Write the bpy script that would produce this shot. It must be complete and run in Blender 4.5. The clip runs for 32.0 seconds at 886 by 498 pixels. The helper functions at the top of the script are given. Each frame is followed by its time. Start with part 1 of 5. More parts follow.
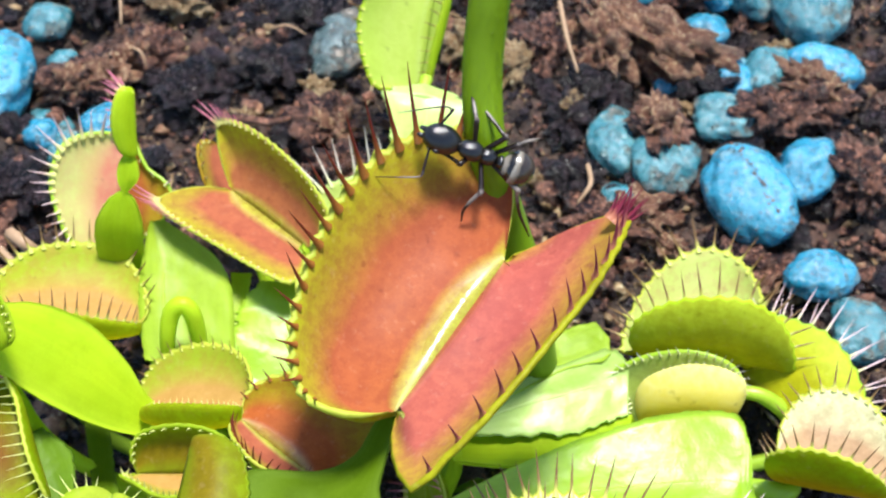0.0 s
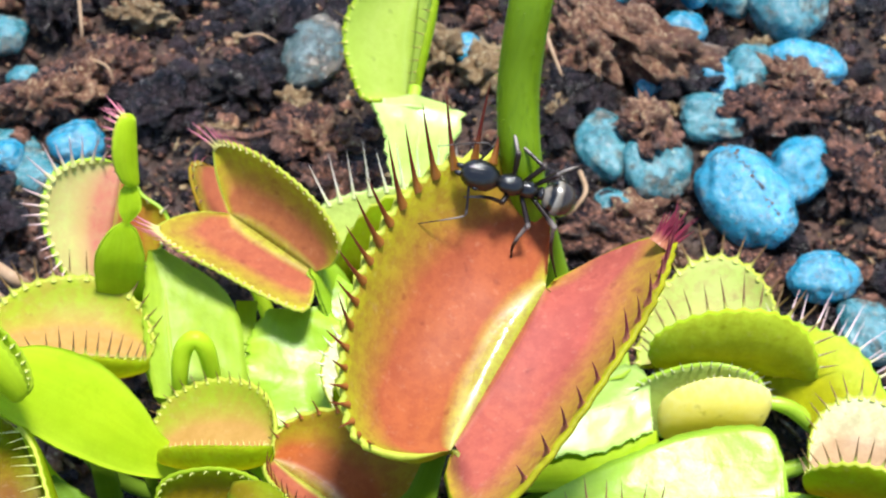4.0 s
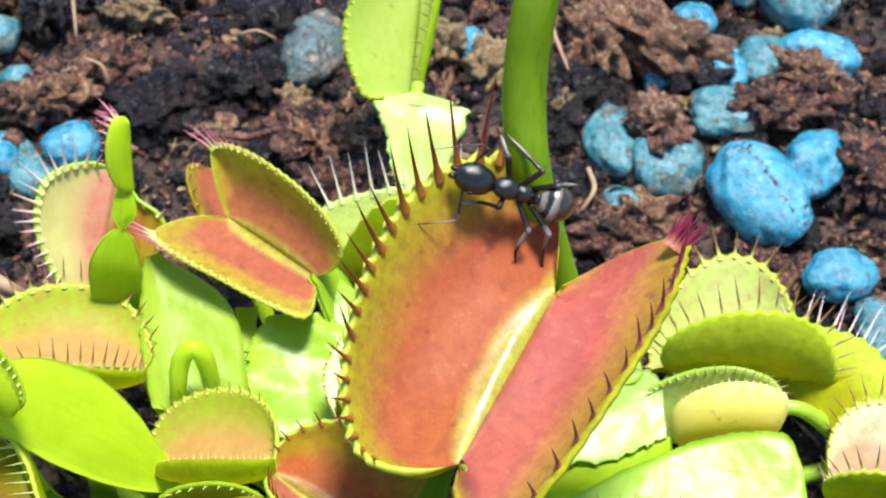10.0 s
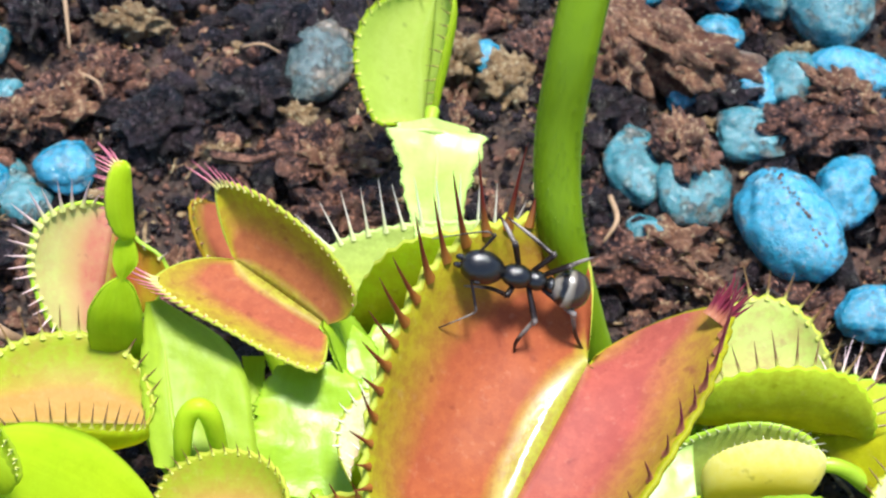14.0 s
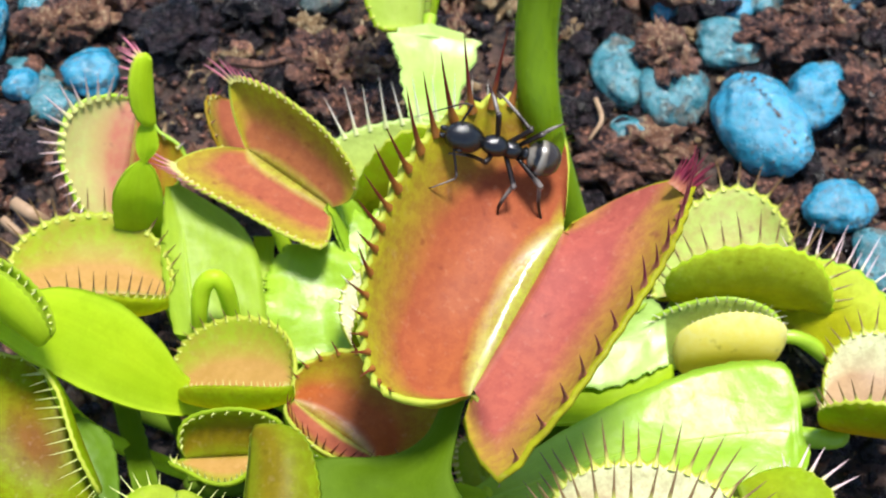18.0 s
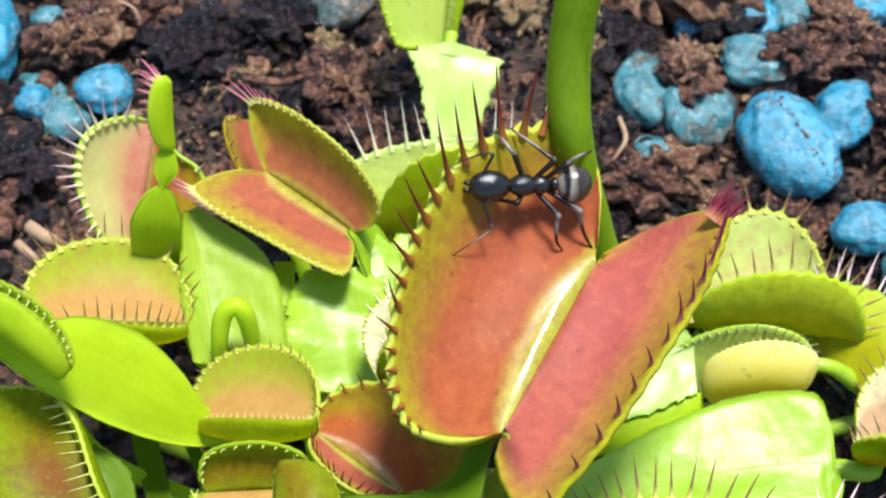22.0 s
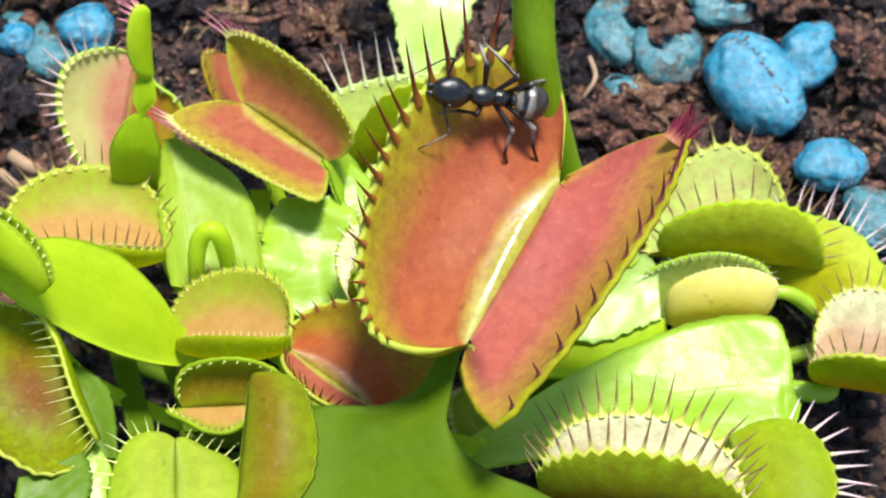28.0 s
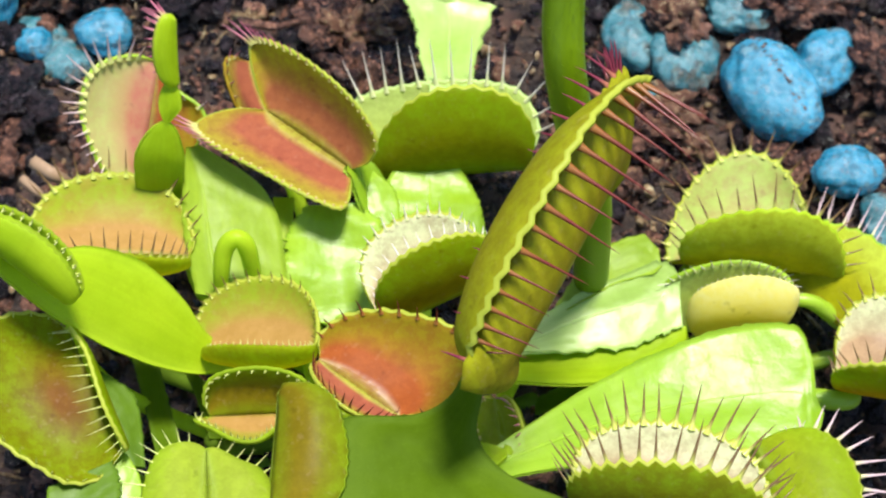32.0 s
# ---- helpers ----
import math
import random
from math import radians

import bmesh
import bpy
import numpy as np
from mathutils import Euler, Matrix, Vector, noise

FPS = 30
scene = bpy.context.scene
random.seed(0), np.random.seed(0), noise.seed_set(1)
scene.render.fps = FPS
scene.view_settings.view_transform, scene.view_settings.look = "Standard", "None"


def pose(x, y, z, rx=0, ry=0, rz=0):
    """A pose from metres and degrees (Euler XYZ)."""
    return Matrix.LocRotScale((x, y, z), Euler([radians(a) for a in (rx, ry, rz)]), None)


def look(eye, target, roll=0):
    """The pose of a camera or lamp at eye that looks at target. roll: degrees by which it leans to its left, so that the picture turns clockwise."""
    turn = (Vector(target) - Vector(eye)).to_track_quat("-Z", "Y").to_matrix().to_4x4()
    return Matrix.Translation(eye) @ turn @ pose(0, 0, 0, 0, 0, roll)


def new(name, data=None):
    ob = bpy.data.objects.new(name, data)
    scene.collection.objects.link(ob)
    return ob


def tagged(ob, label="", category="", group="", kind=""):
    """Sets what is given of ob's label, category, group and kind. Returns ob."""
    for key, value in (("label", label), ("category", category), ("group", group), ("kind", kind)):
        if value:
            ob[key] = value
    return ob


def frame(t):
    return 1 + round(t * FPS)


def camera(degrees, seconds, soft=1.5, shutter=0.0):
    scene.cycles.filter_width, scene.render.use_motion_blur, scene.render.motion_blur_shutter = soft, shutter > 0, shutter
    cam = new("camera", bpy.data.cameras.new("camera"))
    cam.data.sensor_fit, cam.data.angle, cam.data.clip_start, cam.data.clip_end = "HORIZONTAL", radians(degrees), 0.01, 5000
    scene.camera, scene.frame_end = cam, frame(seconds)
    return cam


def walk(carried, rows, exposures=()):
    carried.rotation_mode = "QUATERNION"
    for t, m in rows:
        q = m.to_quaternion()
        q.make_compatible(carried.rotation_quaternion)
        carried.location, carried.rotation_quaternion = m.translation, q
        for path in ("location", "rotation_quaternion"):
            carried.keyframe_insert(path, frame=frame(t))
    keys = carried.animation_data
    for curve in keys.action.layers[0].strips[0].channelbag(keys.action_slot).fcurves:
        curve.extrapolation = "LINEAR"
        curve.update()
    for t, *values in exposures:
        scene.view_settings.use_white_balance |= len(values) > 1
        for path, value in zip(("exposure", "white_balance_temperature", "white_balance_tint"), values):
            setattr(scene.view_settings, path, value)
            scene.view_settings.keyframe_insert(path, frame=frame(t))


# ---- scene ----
# A flytrap rosette in potting soil, seen from about twelve centimetres; an ant walks on the largest trap.
cam = camera(30.00, 32.0, soft=2.2)
cam.data.dof.use_dof, cam.data.dof.focus_distance, cam.data.dof.aperture_fstop = True, 0.119, 110.0
PATH = [
    (0, 0.01450, -0.07322, 0.13421, 36.873, 2.338, 4.796),
    (0.5, 0.00904, -0.07064, 0.13354, 36.968, 1.446, 4.616),
    (1, 0.01008, -0.06966, 0.13257, 37.630, 1.302, 3.983),
    (1.5, 0.01151, -0.07018, 0.13375, 37.130, 2.038, 4.793),
    (2, 0.00970, -0.07052, 0.13131, 37.391, 1.660, 4.883),
    (2.5, 0.00692, -0.06923, 0.13844, 37.262, 2.012, 4.033),
    (3, 0.00216, -0.07119, 0.13372, 36.376, 0.204, 1.578),
    (3.5, 0.00070, -0.06905, 0.13394, 35.789, -0.401, 0.368),
    (5.5, 0.00029, -0.06658, 0.13400, 35.456, -0.372, 0.153),
    (6, 0.00005, -0.06658, 0.13264, 35.139, -0.164, 0.217),
    (6.5, 0.00018, -0.06502, 0.13213, 35.190, -0.182, 0.089),
    (7, 0.00035, -0.06424, 0.13200, 35.405, -0.235, -0.072),
    (7.5, -0.00022, -0.06509, 0.13154, 35.407, -0.221, -0.044),
    (8, 0.00103, -0.06510, 0.13065, 35.567, -0.095, -0.155),
    (8.5, -0.00007, -0.06437, 0.13121, 35.092, 0.138, 0.153),
    (9, -0.00077, -0.06381, 0.13158, 35.000, -0.000, -0.000),
    (9.5, -0.00010, -0.06309, 0.13147, 35.217, 0.080, -0.006),
    (10, 0.00063, -0.06403, 0.13122, 35.210, 0.144, -0.121),
    (10.5, 0.00135, -0.06320, 0.13094, 35.284, 0.153, -0.215),
    (11, 0.00142, -0.06302, 0.13123, 35.253, 0.163, -0.219),
    (11.5, 0.00144, -0.06270, 0.13126, 34.855, 0.092, -0.183),
    (12, 0.00048, -0.05993, 0.13143, 34.257, -0.044, -0.198),
    (12.5, -0.00156, -0.05833, 0.13092, 34.314, -0.313, -0.299),
    (13, -0.00047, -0.05559, 0.13061, 33.853, -0.354, -0.282),
    (13.5, -0.00066, -0.05306, 0.13050, 33.694, -0.431, -0.296),
    (14, -0.00221, -0.05212, 0.12974, 33.026, -0.470, -0.197),
    (14.5, -0.00170, -0.05549, 0.12969, 32.783, -0.034, 0.092),
    (15, 0.00171, -0.05992, 0.13435, 32.067, -0.127, -0.006),
    (15.5, 0.00017, -0.06152, 0.13823, 31.347, -0.008, 0.329),
    (17.5, -0.00036, -0.06366, 0.13667, 31.701, 0.017, 0.366),
    (18, -0.00021, -0.06409, 0.13679, 31.628, -0.005, 0.230),
    (18.5, -0.00026, -0.06416, 0.13691, 31.733, 0.107, 0.416),
    (19, -0.00114, -0.06384, 0.13608, 31.820, 0.018, 0.304),
    (19.5, -0.00081, -0.06205, 0.13636, 31.696, -0.098, 0.212),
    (20, -0.00137, -0.06303, 0.13511, 31.628, -0.305, 0.167),
    (20.5, -0.00039, -0.06123, 0.13516, 31.284, -0.435, 0.058),
    (21, -0.00148, -0.06119, 0.13463, 31.243, -0.380, 0.043),
    (21.5, -0.00250, -0.05998, 0.13584, 31.290, -0.398, 0.112),
    (22, -0.00267, -0.06006, 0.13576, 31.358, -0.175, 0.242),
    (22.5, -0.00188, -0.06189, 0.13569, 31.165, -0.056, 0.451),
    (23, -0.00191, -0.06145, 0.13551, 31.044, 0.043, 0.435),
    (23.5, -0.00184, -0.06128, 0.13466, 31.395, -0.113, 0.234),
    (24, -0.00235, -0.06158, 0.13419, 31.248, -0.332, 0.161),
    (24.5, -0.00240, -0.06111, 0.13575, 30.862, -0.383, 0.209),
    (26.5, -0.00133, -0.06244, 0.13493, 30.663, -0.309, 0.271),
    (27, -0.00136, -0.06370, 0.13479, 30.749, -0.407, 0.271),
    (27.5, -0.00118, -0.06534, 0.13592, 30.711, -0.496, 0.259),
    (28, -0.00108, -0.06600, 0.13692, 30.649, -0.615, 0.240),
    (28.5, -0.00045, -0.06549, 0.13696, 30.523, -0.594, 0.360),
    (29, -0.00033, -0.06526, 0.13642, 30.239, -0.383, 0.580),
    (29.5, -0.00179, -0.06592, 0.13584, 30.746, -0.567, 0.413),
    (30, -0.00288, -0.06703, 0.13519, 30.960, -0.744, 0.352),
    (30.5, -0.00357, -0.06825, 0.13745, 30.597, -1.026, 0.200),
    (31, -0.00433, -0.06805, 0.13709, 30.499, -1.225, 0.003),
    (31.5, -0.00435, -0.06626, 0.13748, 30.725, -1.103, -0.132),
    (32, -0.00445, -0.06494, 0.13808, 30.319, -1.089, 0.038),
]
walk(cam, [(t, pose(x, y, z, rx, ry, rz)) for t, x, y, z, rx, ry, rz in PATH],
     exposures=[(0.0, 1.20, 6150, 10), (15.0, 1.16, 6150, 10), (18.0, 1.00, 6200, 10), (24.0, 1.00, 6200, 10), (27.0, 0.98, 6250, 10), (30.2, 0.95, 6300, 10), (32.0, 0.84, 6300, 10)])

# ---- daylight ----
SUN_UP, SUN_ROUND = 77.0, 34.0      # degrees above the horizon; degrees from +y towards +x
world = bpy.data.worlds.new("sky")
scene.world = world
world.use_nodes = True
_n = world.node_tree.nodes
_sky = _n.new("ShaderNodeTexSky")
_sky.sky_type, _sky.sun_disc = "NISHITA", False
_sky.sun_elevation, _sky.sun_rotation = radians(SUN_UP), radians(SUN_ROUND)
world.node_tree.links.new(_sky.outputs[0], _n["Background"].inputs[0])
_n["Background"].inputs[1].default_value = 0.115
_sd = bpy.data.lights.new("sun", "SUN")
_sd.energy, _sd.angle, _sd.color = 3.8, radians(12.0), (1.0, 0.95, 0.87)
sun = new("sun", _sd)
sun.matrix_world = look((0.6 * math.sin(radians(SUN_ROUND)) , 0.6 * math.cos(radians(SUN_ROUND)), 0.6 * math.tan(radians(SUN_UP))), (0, 0, 0))
scene.view_settings.exposure = 0.80


# ---- materials ----
class Nodes:
    """A small builder of node trees."""

    def __init__(self, name):
        self.mat = bpy.data.materials.new(name)
        self.mat.use_nodes = True
        self.tree = self.mat.node_tree
        self.bsdf = self.tree.nodes["Principled BSDF"]
        self.out = self.tree.nodes["Material Output"]

    def add(self, kind, **values):
        node = self.tree.nodes.new("ShaderNode" + kind)
        for key, value in values.items():
            if key in node.inputs:
                node.inputs[key].default_value = value
        return node

    def link(self, a, b):
        self.tree.links.new(a, b)

    def coords(self, which="Object"):
        return self.add("TexCoord").outputs[which]

    def noise(self, scale, detail=4.0, rough=0.55, where=None):
        node = self.add("TexNoise", Scale=scale, Detail=detail, Roughness=rough)
        self.link(where or self.coords(), node.inputs["Vector"])
        return node.outputs["Fac"]

    def ramp(self, fac, stops):
        node = self.add("ValToRGB")
        el = node.color_ramp.elements
        while len(el) < len(stops):
            el.new(0.5)
        for e, (at, col) in zip(el, stops):
            e.position, e.color = at, (*col, 1)
        self.link(fac, node.inputs[0])
        return node.outputs[0]

    def mix(self, fac, a, b, how="MIX"):
        node = self.tree.nodes.new("ShaderNodeMix")
        node.data_type, node.blend_type = "RGBA", how
        for sock, val in ((node.inputs[0], fac), (node.inputs[6], a), (node.inputs[7], b)):
            if isinstance(val, bpy.types.NodeSocket):
                self.link(val, sock)
            elif isinstance(val, (int, float)):
                sock.default_value = val
            else:
                sock.default_value = (*val, 1)
        return node.outputs[2]

    def math(self, how, a, b=0.0):
        node = self.tree.nodes.new("ShaderNodeMath")
        node.operation = how
        for sock, val in zip(node.inputs, (a, b)):
            if isinstance(val, bpy.types.NodeSocket):
                self.link(val, sock)
            else:
                sock.default_value = val
        return node.outputs[0]

    def bump(self, height, strength, distance):
        node = self.add("Bump", Strength=strength, Distance=distance)
        self.link(height, node.inputs["Height"])
        self.link(node.outputs[0], self.bsdf.inputs["Normal"])
        return node.outputs[0]

    def surface(self, colour, rough=0.5, spec=0.5, coat=0.0):
        if isinstance(colour, bpy.types.NodeSocket):
            self.link(colour, self.bsdf.inputs["Base Color"])
        else:
            self.bsdf.inputs["Base Color"].default_value = (*colour, 1)
        if isinstance(rough, bpy.types.NodeSocket):
            self.link(rough, self.bsdf.inputs["Roughness"])
        else:
            self.bsdf.inputs["Roughness"].default_value = rough
        self.bsdf.inputs["Specular IOR Level"].default_value = spec
        self.bsdf.inputs["Coat Weight"].default_value = coat
        return self

    def leafy(self, colour, share):
        """Lets light through: part of the surface is translucent."""
        tr, mx = self.add("BsdfTranslucent"), self.add("MixShader")
        self.link(colour, tr.inputs["Color"])
        mx.inputs[0].default_value = share
        self.link(self.bsdf.outputs[0], mx.inputs[1])
        self.link(tr.outputs[0], mx.inputs[2])
        self.link(mx.outputs[0], self.out.inputs["Surface"])
        return self


def leaf_material(name, light, dark, share=0.35, rough=0.42, spec=0.20, relief=0.35, veins=0.16):
    n = Nodes(name)
    big, fine = n.noise(90, 3), n.noise(900, 4)
    c = n.mix(n.ramp(big, [(0.38, (0, 0, 0)), (0.62, (1, 1, 1))]), dark, light)
    c = n.mix(n.math("MULTIPLY", fine, 0.35), c, tuple(min(1, v * 1.35 + 0.02) for v in light))
    sep = n.add("SeparateXYZ")
    n.link(n.coords("UV"), sep.inputs[0])
    side = n.math("MULTIPLY", n.math("ABSOLUTE", n.math("SUBTRACT", sep.outputs[1], 0.5)), 2.0)
    c = n.mix(n.ramp(side, [(0.55, (0, 0, 0)), (1.0, (0.45, 0.45, 0.45))]), c, tuple(min(1, v * 1.2 + 0.03) for v in light))
    lay = n.add("Mapping", Scale=(2.0, 15.0, 1.0))
    n.link(n.coords("UV"), lay.inputs["Vector"])
    vein_at = n.add("VectorMath")
    n.link(lay.outputs[0], vein_at.inputs[0])
    n.link(n.add("TexNoise", Scale=120.0).outputs["Color"], vein_at.inputs[1])
    vein = n.noise(1.0, 3, 0.6, vein_at.outputs[0])
    c = n.mix(n.ramp(vein, [(0.40, (veins, veins, veins)), (0.60, (0, 0, 0))]), c, tuple(w * 0.7 for w in dark))
    c = n.mix(n.ramp(n.noise(420, 5, 0.7), [(0.52, (0, 0, 0)), (0.72, (0.30, 0.30, 0.30))]), c, tuple(w * 0.75 for w in dark))
    c = n.mix(n.ramp(n.noise(3000, 2), [(0.60, (0, 0, 0)), (0.72, (0.15, 0.15, 0.15))]), c, tuple(min(1, w * 1.3 + 0.02) for w in light))
    n.surface(c, n.math("ADD", n.math("MULTIPLY", n.noise(500, 4), 0.22), rough - 0.11), spec)
    n.bump(n.math("ADD", n.math("MULTIPLY", n.noise(130, 3), 1.5), n.math("ADD", n.math("MULTIPLY", n.noise(330, 4), 0.36), n.math("MULTIPLY", n.noise(2600, 3, 0.6), 0.07))), relief, 0.0006)
    return n.leafy(c, share).mat


def lobe_material(name, centre, midrib, margin, reach=(0.12, 0.30, 0.62, 0.86), share=0.25, rough=0.46, ends=(0.42, 0.58), gleam=0.12, clean=None, mottle=None, shine=0.14):
    """Inner face of a trap: coloured field between a pale midrib and a green margin."""
    n = Nodes(name)
    sep = n.add("SeparateXYZ")
    n.link(n.coords("UV"), sep.inputs[0])
    v = n.math("ADD", sep.outputs[1], n.math("MULTIPLY", n.math("MULTIPLY", n.math("SUBTRACT", n.noise(160, 3), 0.5), 0.5), n.math("MINIMUM", sep.outputs[1], 0.45)))
    if clean:
        keep = n.ramp(sep.outputs[0], [(clean[0], (1, 1, 1)), (clean[1], (0.4, 0.4, 0.4))])
        v = n.math("MULTIPLY", v, keep)
    half = tuple(0.45 * a + 0.55 * b for a, b in zip(centre, margin))
    c = n.ramp(v, [(reach[0], midrib), (reach[1], centre), (reach[2], centre), ((reach[2] + reach[3]) / 2, half), (min(1, reach[3] + 0.06), margin)])
    c = n.mix(n.math("MULTIPLY", n.noise(60, 3), 0.3), c, half)
    u = n.math("ABSOLUTE", n.math("SUBTRACT", sep.outputs[0], 0.5))
    far = n.ramp(n.math("ADD", u, n.math("MULTIPLY", n.noise(120, 2), 0.1)), [(ends[0], (0, 0, 0)), (ends[1], (1, 1, 1))])
    c = n.mix(far, c, margin)
    c = n.mix(n.math("MULTIPLY", n.ramp(n.noise(330, 6, 0.75), [(0.40, (0, 0, 0)), (0.68, (1, 1, 1))]), 0.38), c, mottle or tuple(w * 0.52 for w in centre))
    c = n.mix(n.ramp(n.noise(1000, 5, 0.7), [(0.42, (0.32, 0.32, 0.32)), (0.56, (0, 0, 0))]), c, mottle or tuple(w * 0.6 for w in centre))
    spots = n.ramp(n.noise(700, 2), [(0.66, (0, 0, 0)), (0.74, (1, 1, 1))])
    c = n.mix(n.math("MULTIPLY", spots, 0.45), c, tuple(v * 0.45 for v in centre))
    pale = n.ramp(n.noise(1600, 2), [(0.60, (0, 0, 0)), (0.75, (1, 1, 1))])
    c = n.mix(n.math("MULTIPLY", pale, 0.07), c, (0.9, 0.6, 0.40))
    gloss = n.ramp(sep.outputs[1], [(gleam * 0.7, (0.10, 0.10, 0.10)), (gleam + 0.04, (rough, rough, rough))])
    away = n.ramp(n.math("ABSOLUTE", n.math("SUBTRACT", sep.outputs[0], 0.55)), [(0.10, (0, 0, 0)), (0.26, (0.4, 0.4, 0.4))])
    gloss = n.math("ADD", gloss, n.math("ADD", away, n.math("MULTIPLY", n.noise(800, 3), 0.12)))
    n.surface(c, gloss, 0.15)
    n.link(n.ramp(sep.outputs[1], [(gleam * 0.7, (0.9, 0.9, 0.9)), (gleam + 0.05, (shine, shine, shine))]), n.bsdf.inputs["Specular IOR Level"])
    n.bump(n.math("ADD", n.noise(420, 3), n.math("MULTIPLY", n.noise(2200, 3), 0.4)), 0.22, 0.0003)
    return n.leafy(c, share).mat


GREEN = leaf_material("leaf green", (0.49, 0.65, 0.009), (0.37, 0.56, 0.004), 0.48, 0.42, 0.2, 0.25)
PALE = leaf_material("pale leaf green", (0.38, 0.57, 0.024), (0.27, 0.47, 0.004), 0.36, 0.37, 0.52, 0.5, 0.16)
FROST = leaf_material("whitish green leaf", (0.50, 0.64, 0.19), (0.35, 0.55, 0.055), 0.36, 0.40, 0.75, 0.5, 0.16)
SAGE = leaf_material("mid green of a grown stalk", (0.41, 0.56, 0.03), (0.30, 0.46, 0.012), 0.45, 0.45, 0.4, 0.5, 0.22)
# dark copy of the leaf green: shade deep in the rosette put into colour
DEEP = leaf_material("leaf green darkened for shade", (0.13, 0.24, 0.004), (0.085, 0.17, 0.002))
GLOWING = lobe_material("bright green trap back", (0.43, 0.53, 0.012), (0.37, 0.51, 0.008), (0.38, 0.53, 0.012), (0.1, 0.3, 0.5, 0.8), 0.55, 0.3)
FRESHLIME = lobe_material("pale lime trap face", (0.52, 0.64, 0.12), (0.48, 0.62, 0.10), (0.56, 0.70, 0.18), share=0.45)
# lighter copy of the lime face, with sunlight put into its colour
LIMELIT = lobe_material("lime trap face with sunlight in its colour", (0.50, 0.62, 0.13), (0.46, 0.60, 0.10), (0.48, 0.63, 0.09), share=0.45, mottle=(0.40, 0.52, 0.07))
RUSTY = lobe_material("green trap back with a rust centre", (0.30, 0.16, 0.006), (0.30, 0.30, 0.006), (0.30, 0.44, 0.008), (0.0, 0.05, 0.45, 0.78), 0.5, 0.36)
# the yellow centre paints light that shines through the lobe
OUTER = lobe_material("trap back green with a lit-through centre", (0.48, 0.42, 0.005), (0.40, 0.56, 0.006), (0.37, 0.55, 0.004), (0.1, 0.3, 0.5, 0.8), 0.7, 0.36)
RIM = leaf_material("trap margin", (0.48, 0.52, 0.05), (0.34, 0.42, 0.02))
SADDLE = lobe_material("brownish olive trap back", (0.30, 0.23, 0.008), (0.30, 0.36, 0.006), (0.36, 0.38, 0.008), (0.1, 0.3, 0.5, 0.85), 0.3, 0.4, clean=(0.74, 0.84))
RED = lobe_material("red trap face", (0.42, 0.084, 0.044), (0.50, 0.54, 0.04), (0.44, 0.46, 0.010), (0.06, 0.20, 0.60, 1.0), 0.33, ends=(0.62, 0.8), gleam=0.12, clean=(0.82, 0.92))
CORAL = lobe_material("coral red trap face", (0.44, 0.105, 0.066), (0.55, 0.58, 0.07), (0.47, 0.44, 0.025), (0.07, 0.18, 0.50, 0.86), 0.34, ends=(0.40, 0.56), gleam=0.1)
BLUSH = lobe_material("rose trap face with lime margin", (0.58, 0.13, 0.11), (0.58, 0.14, 0.12), (0.62, 0.66, 0.20), (0.0, 0.06, 0.24, 0.58), share=0.32, rough=0.30, gleam=0.0, mottle=(0.60, 0.40, 0.17), shine=0.9)
ROSE = lobe_material("rose trap face", (0.43, 0.086, 0.082), (0.45, 0.14, 0.05), (0.46, 0.37, 0.014), (0.0, 0.05, 0.44, 0.94), 0.28, ends=(0.40, 0.60), gleam=0.02, clean=(0.72, 0.80))
RUST = lobe_material("rust trap face", (0.42, 0.095, 0.024), (0.46, 0.36, 0.05), (0.34, 0.29, 0.008), (0.03, 0.14, 0.38, 0.74), share=0.30)
PINK = lobe_material("pale pink trap face", (0.50, 0.27, 0.085), (0.42, 0.30, 0.05), (0.31, 0.42, 0.016), (0.02, 0.10, 0.42, 0.74), share=0.28, ends=(0.34, 0.50), gleam=0.0, mottle=(0.36, 0.20, 0.04))
LIME = lobe_material("lime trap face", (0.42, 0.52, 0.04), (0.44, 0.56, 0.05), (0.36, 0.52, 0.015), share=0.42)
HAZEL = lobe_material("olive trap back with a pale margin", (0.48, 0.47, 0.005), (0.52, 0.46, 0.005), (0.46, 0.58, 0.03), (0.05, 0.2, 0.50, 0.90), 0.30)
AMBER = lobe_material("thin coral trap face turning olive", (0.50, 0.15, 0.070), (0.54, 0.55, 0.05), (0.44, 0.42, 0.012), (0.06, 0.17, 0.44, 0.80), 0.30, ends=(0.40, 0.56), gleam=0.1)
CREAM = lobe_material("cream trap face", (0.48, 0.28, 0.15), (0.50, 0.50, 0.10), (0.78, 0.84, 0.48), (0.1, 0.3, 0.58, 0.82), 0.35, 0.3)
FRESH = lobe_material("fresh green trap face with a pink base", (0.50, 0.29, 0.13), (0.44, 0.42, 0.10), (0.35, 0.48, 0.095), (0.05, 0.15, 0.30, 0.62), share=0.2)
# brighter copy of the trap back: sun shining through is put into its colour
GLOW = lobe_material("trap wall brightened as if lit through", (0.70, 0.62, 0.02), (0.58, 0.72, 0.02), (0.58, 0.72, 0.02), (0.1, 0.3, 0.5, 0.8), 0.8, 0.36)
OLIVE = lobe_material("olive and dark red trap face", (0.19, 0.055, 0.0008), (0.18, 0.22, 0.002), (0.20, 0.27, 0.001), (0.05, 0.20, 0.30, 0.54), ends=(0.10, 0.32), gleam=0.0)
# dimmed leaf green: the shade on this stalk and low leaves is painted in
SHADED = leaf_material("leaf green dimmed for shade", (0.108, 0.185, 0.0005), (0.080, 0.145, 0.0005), 0.35, 0.5, 0.03)
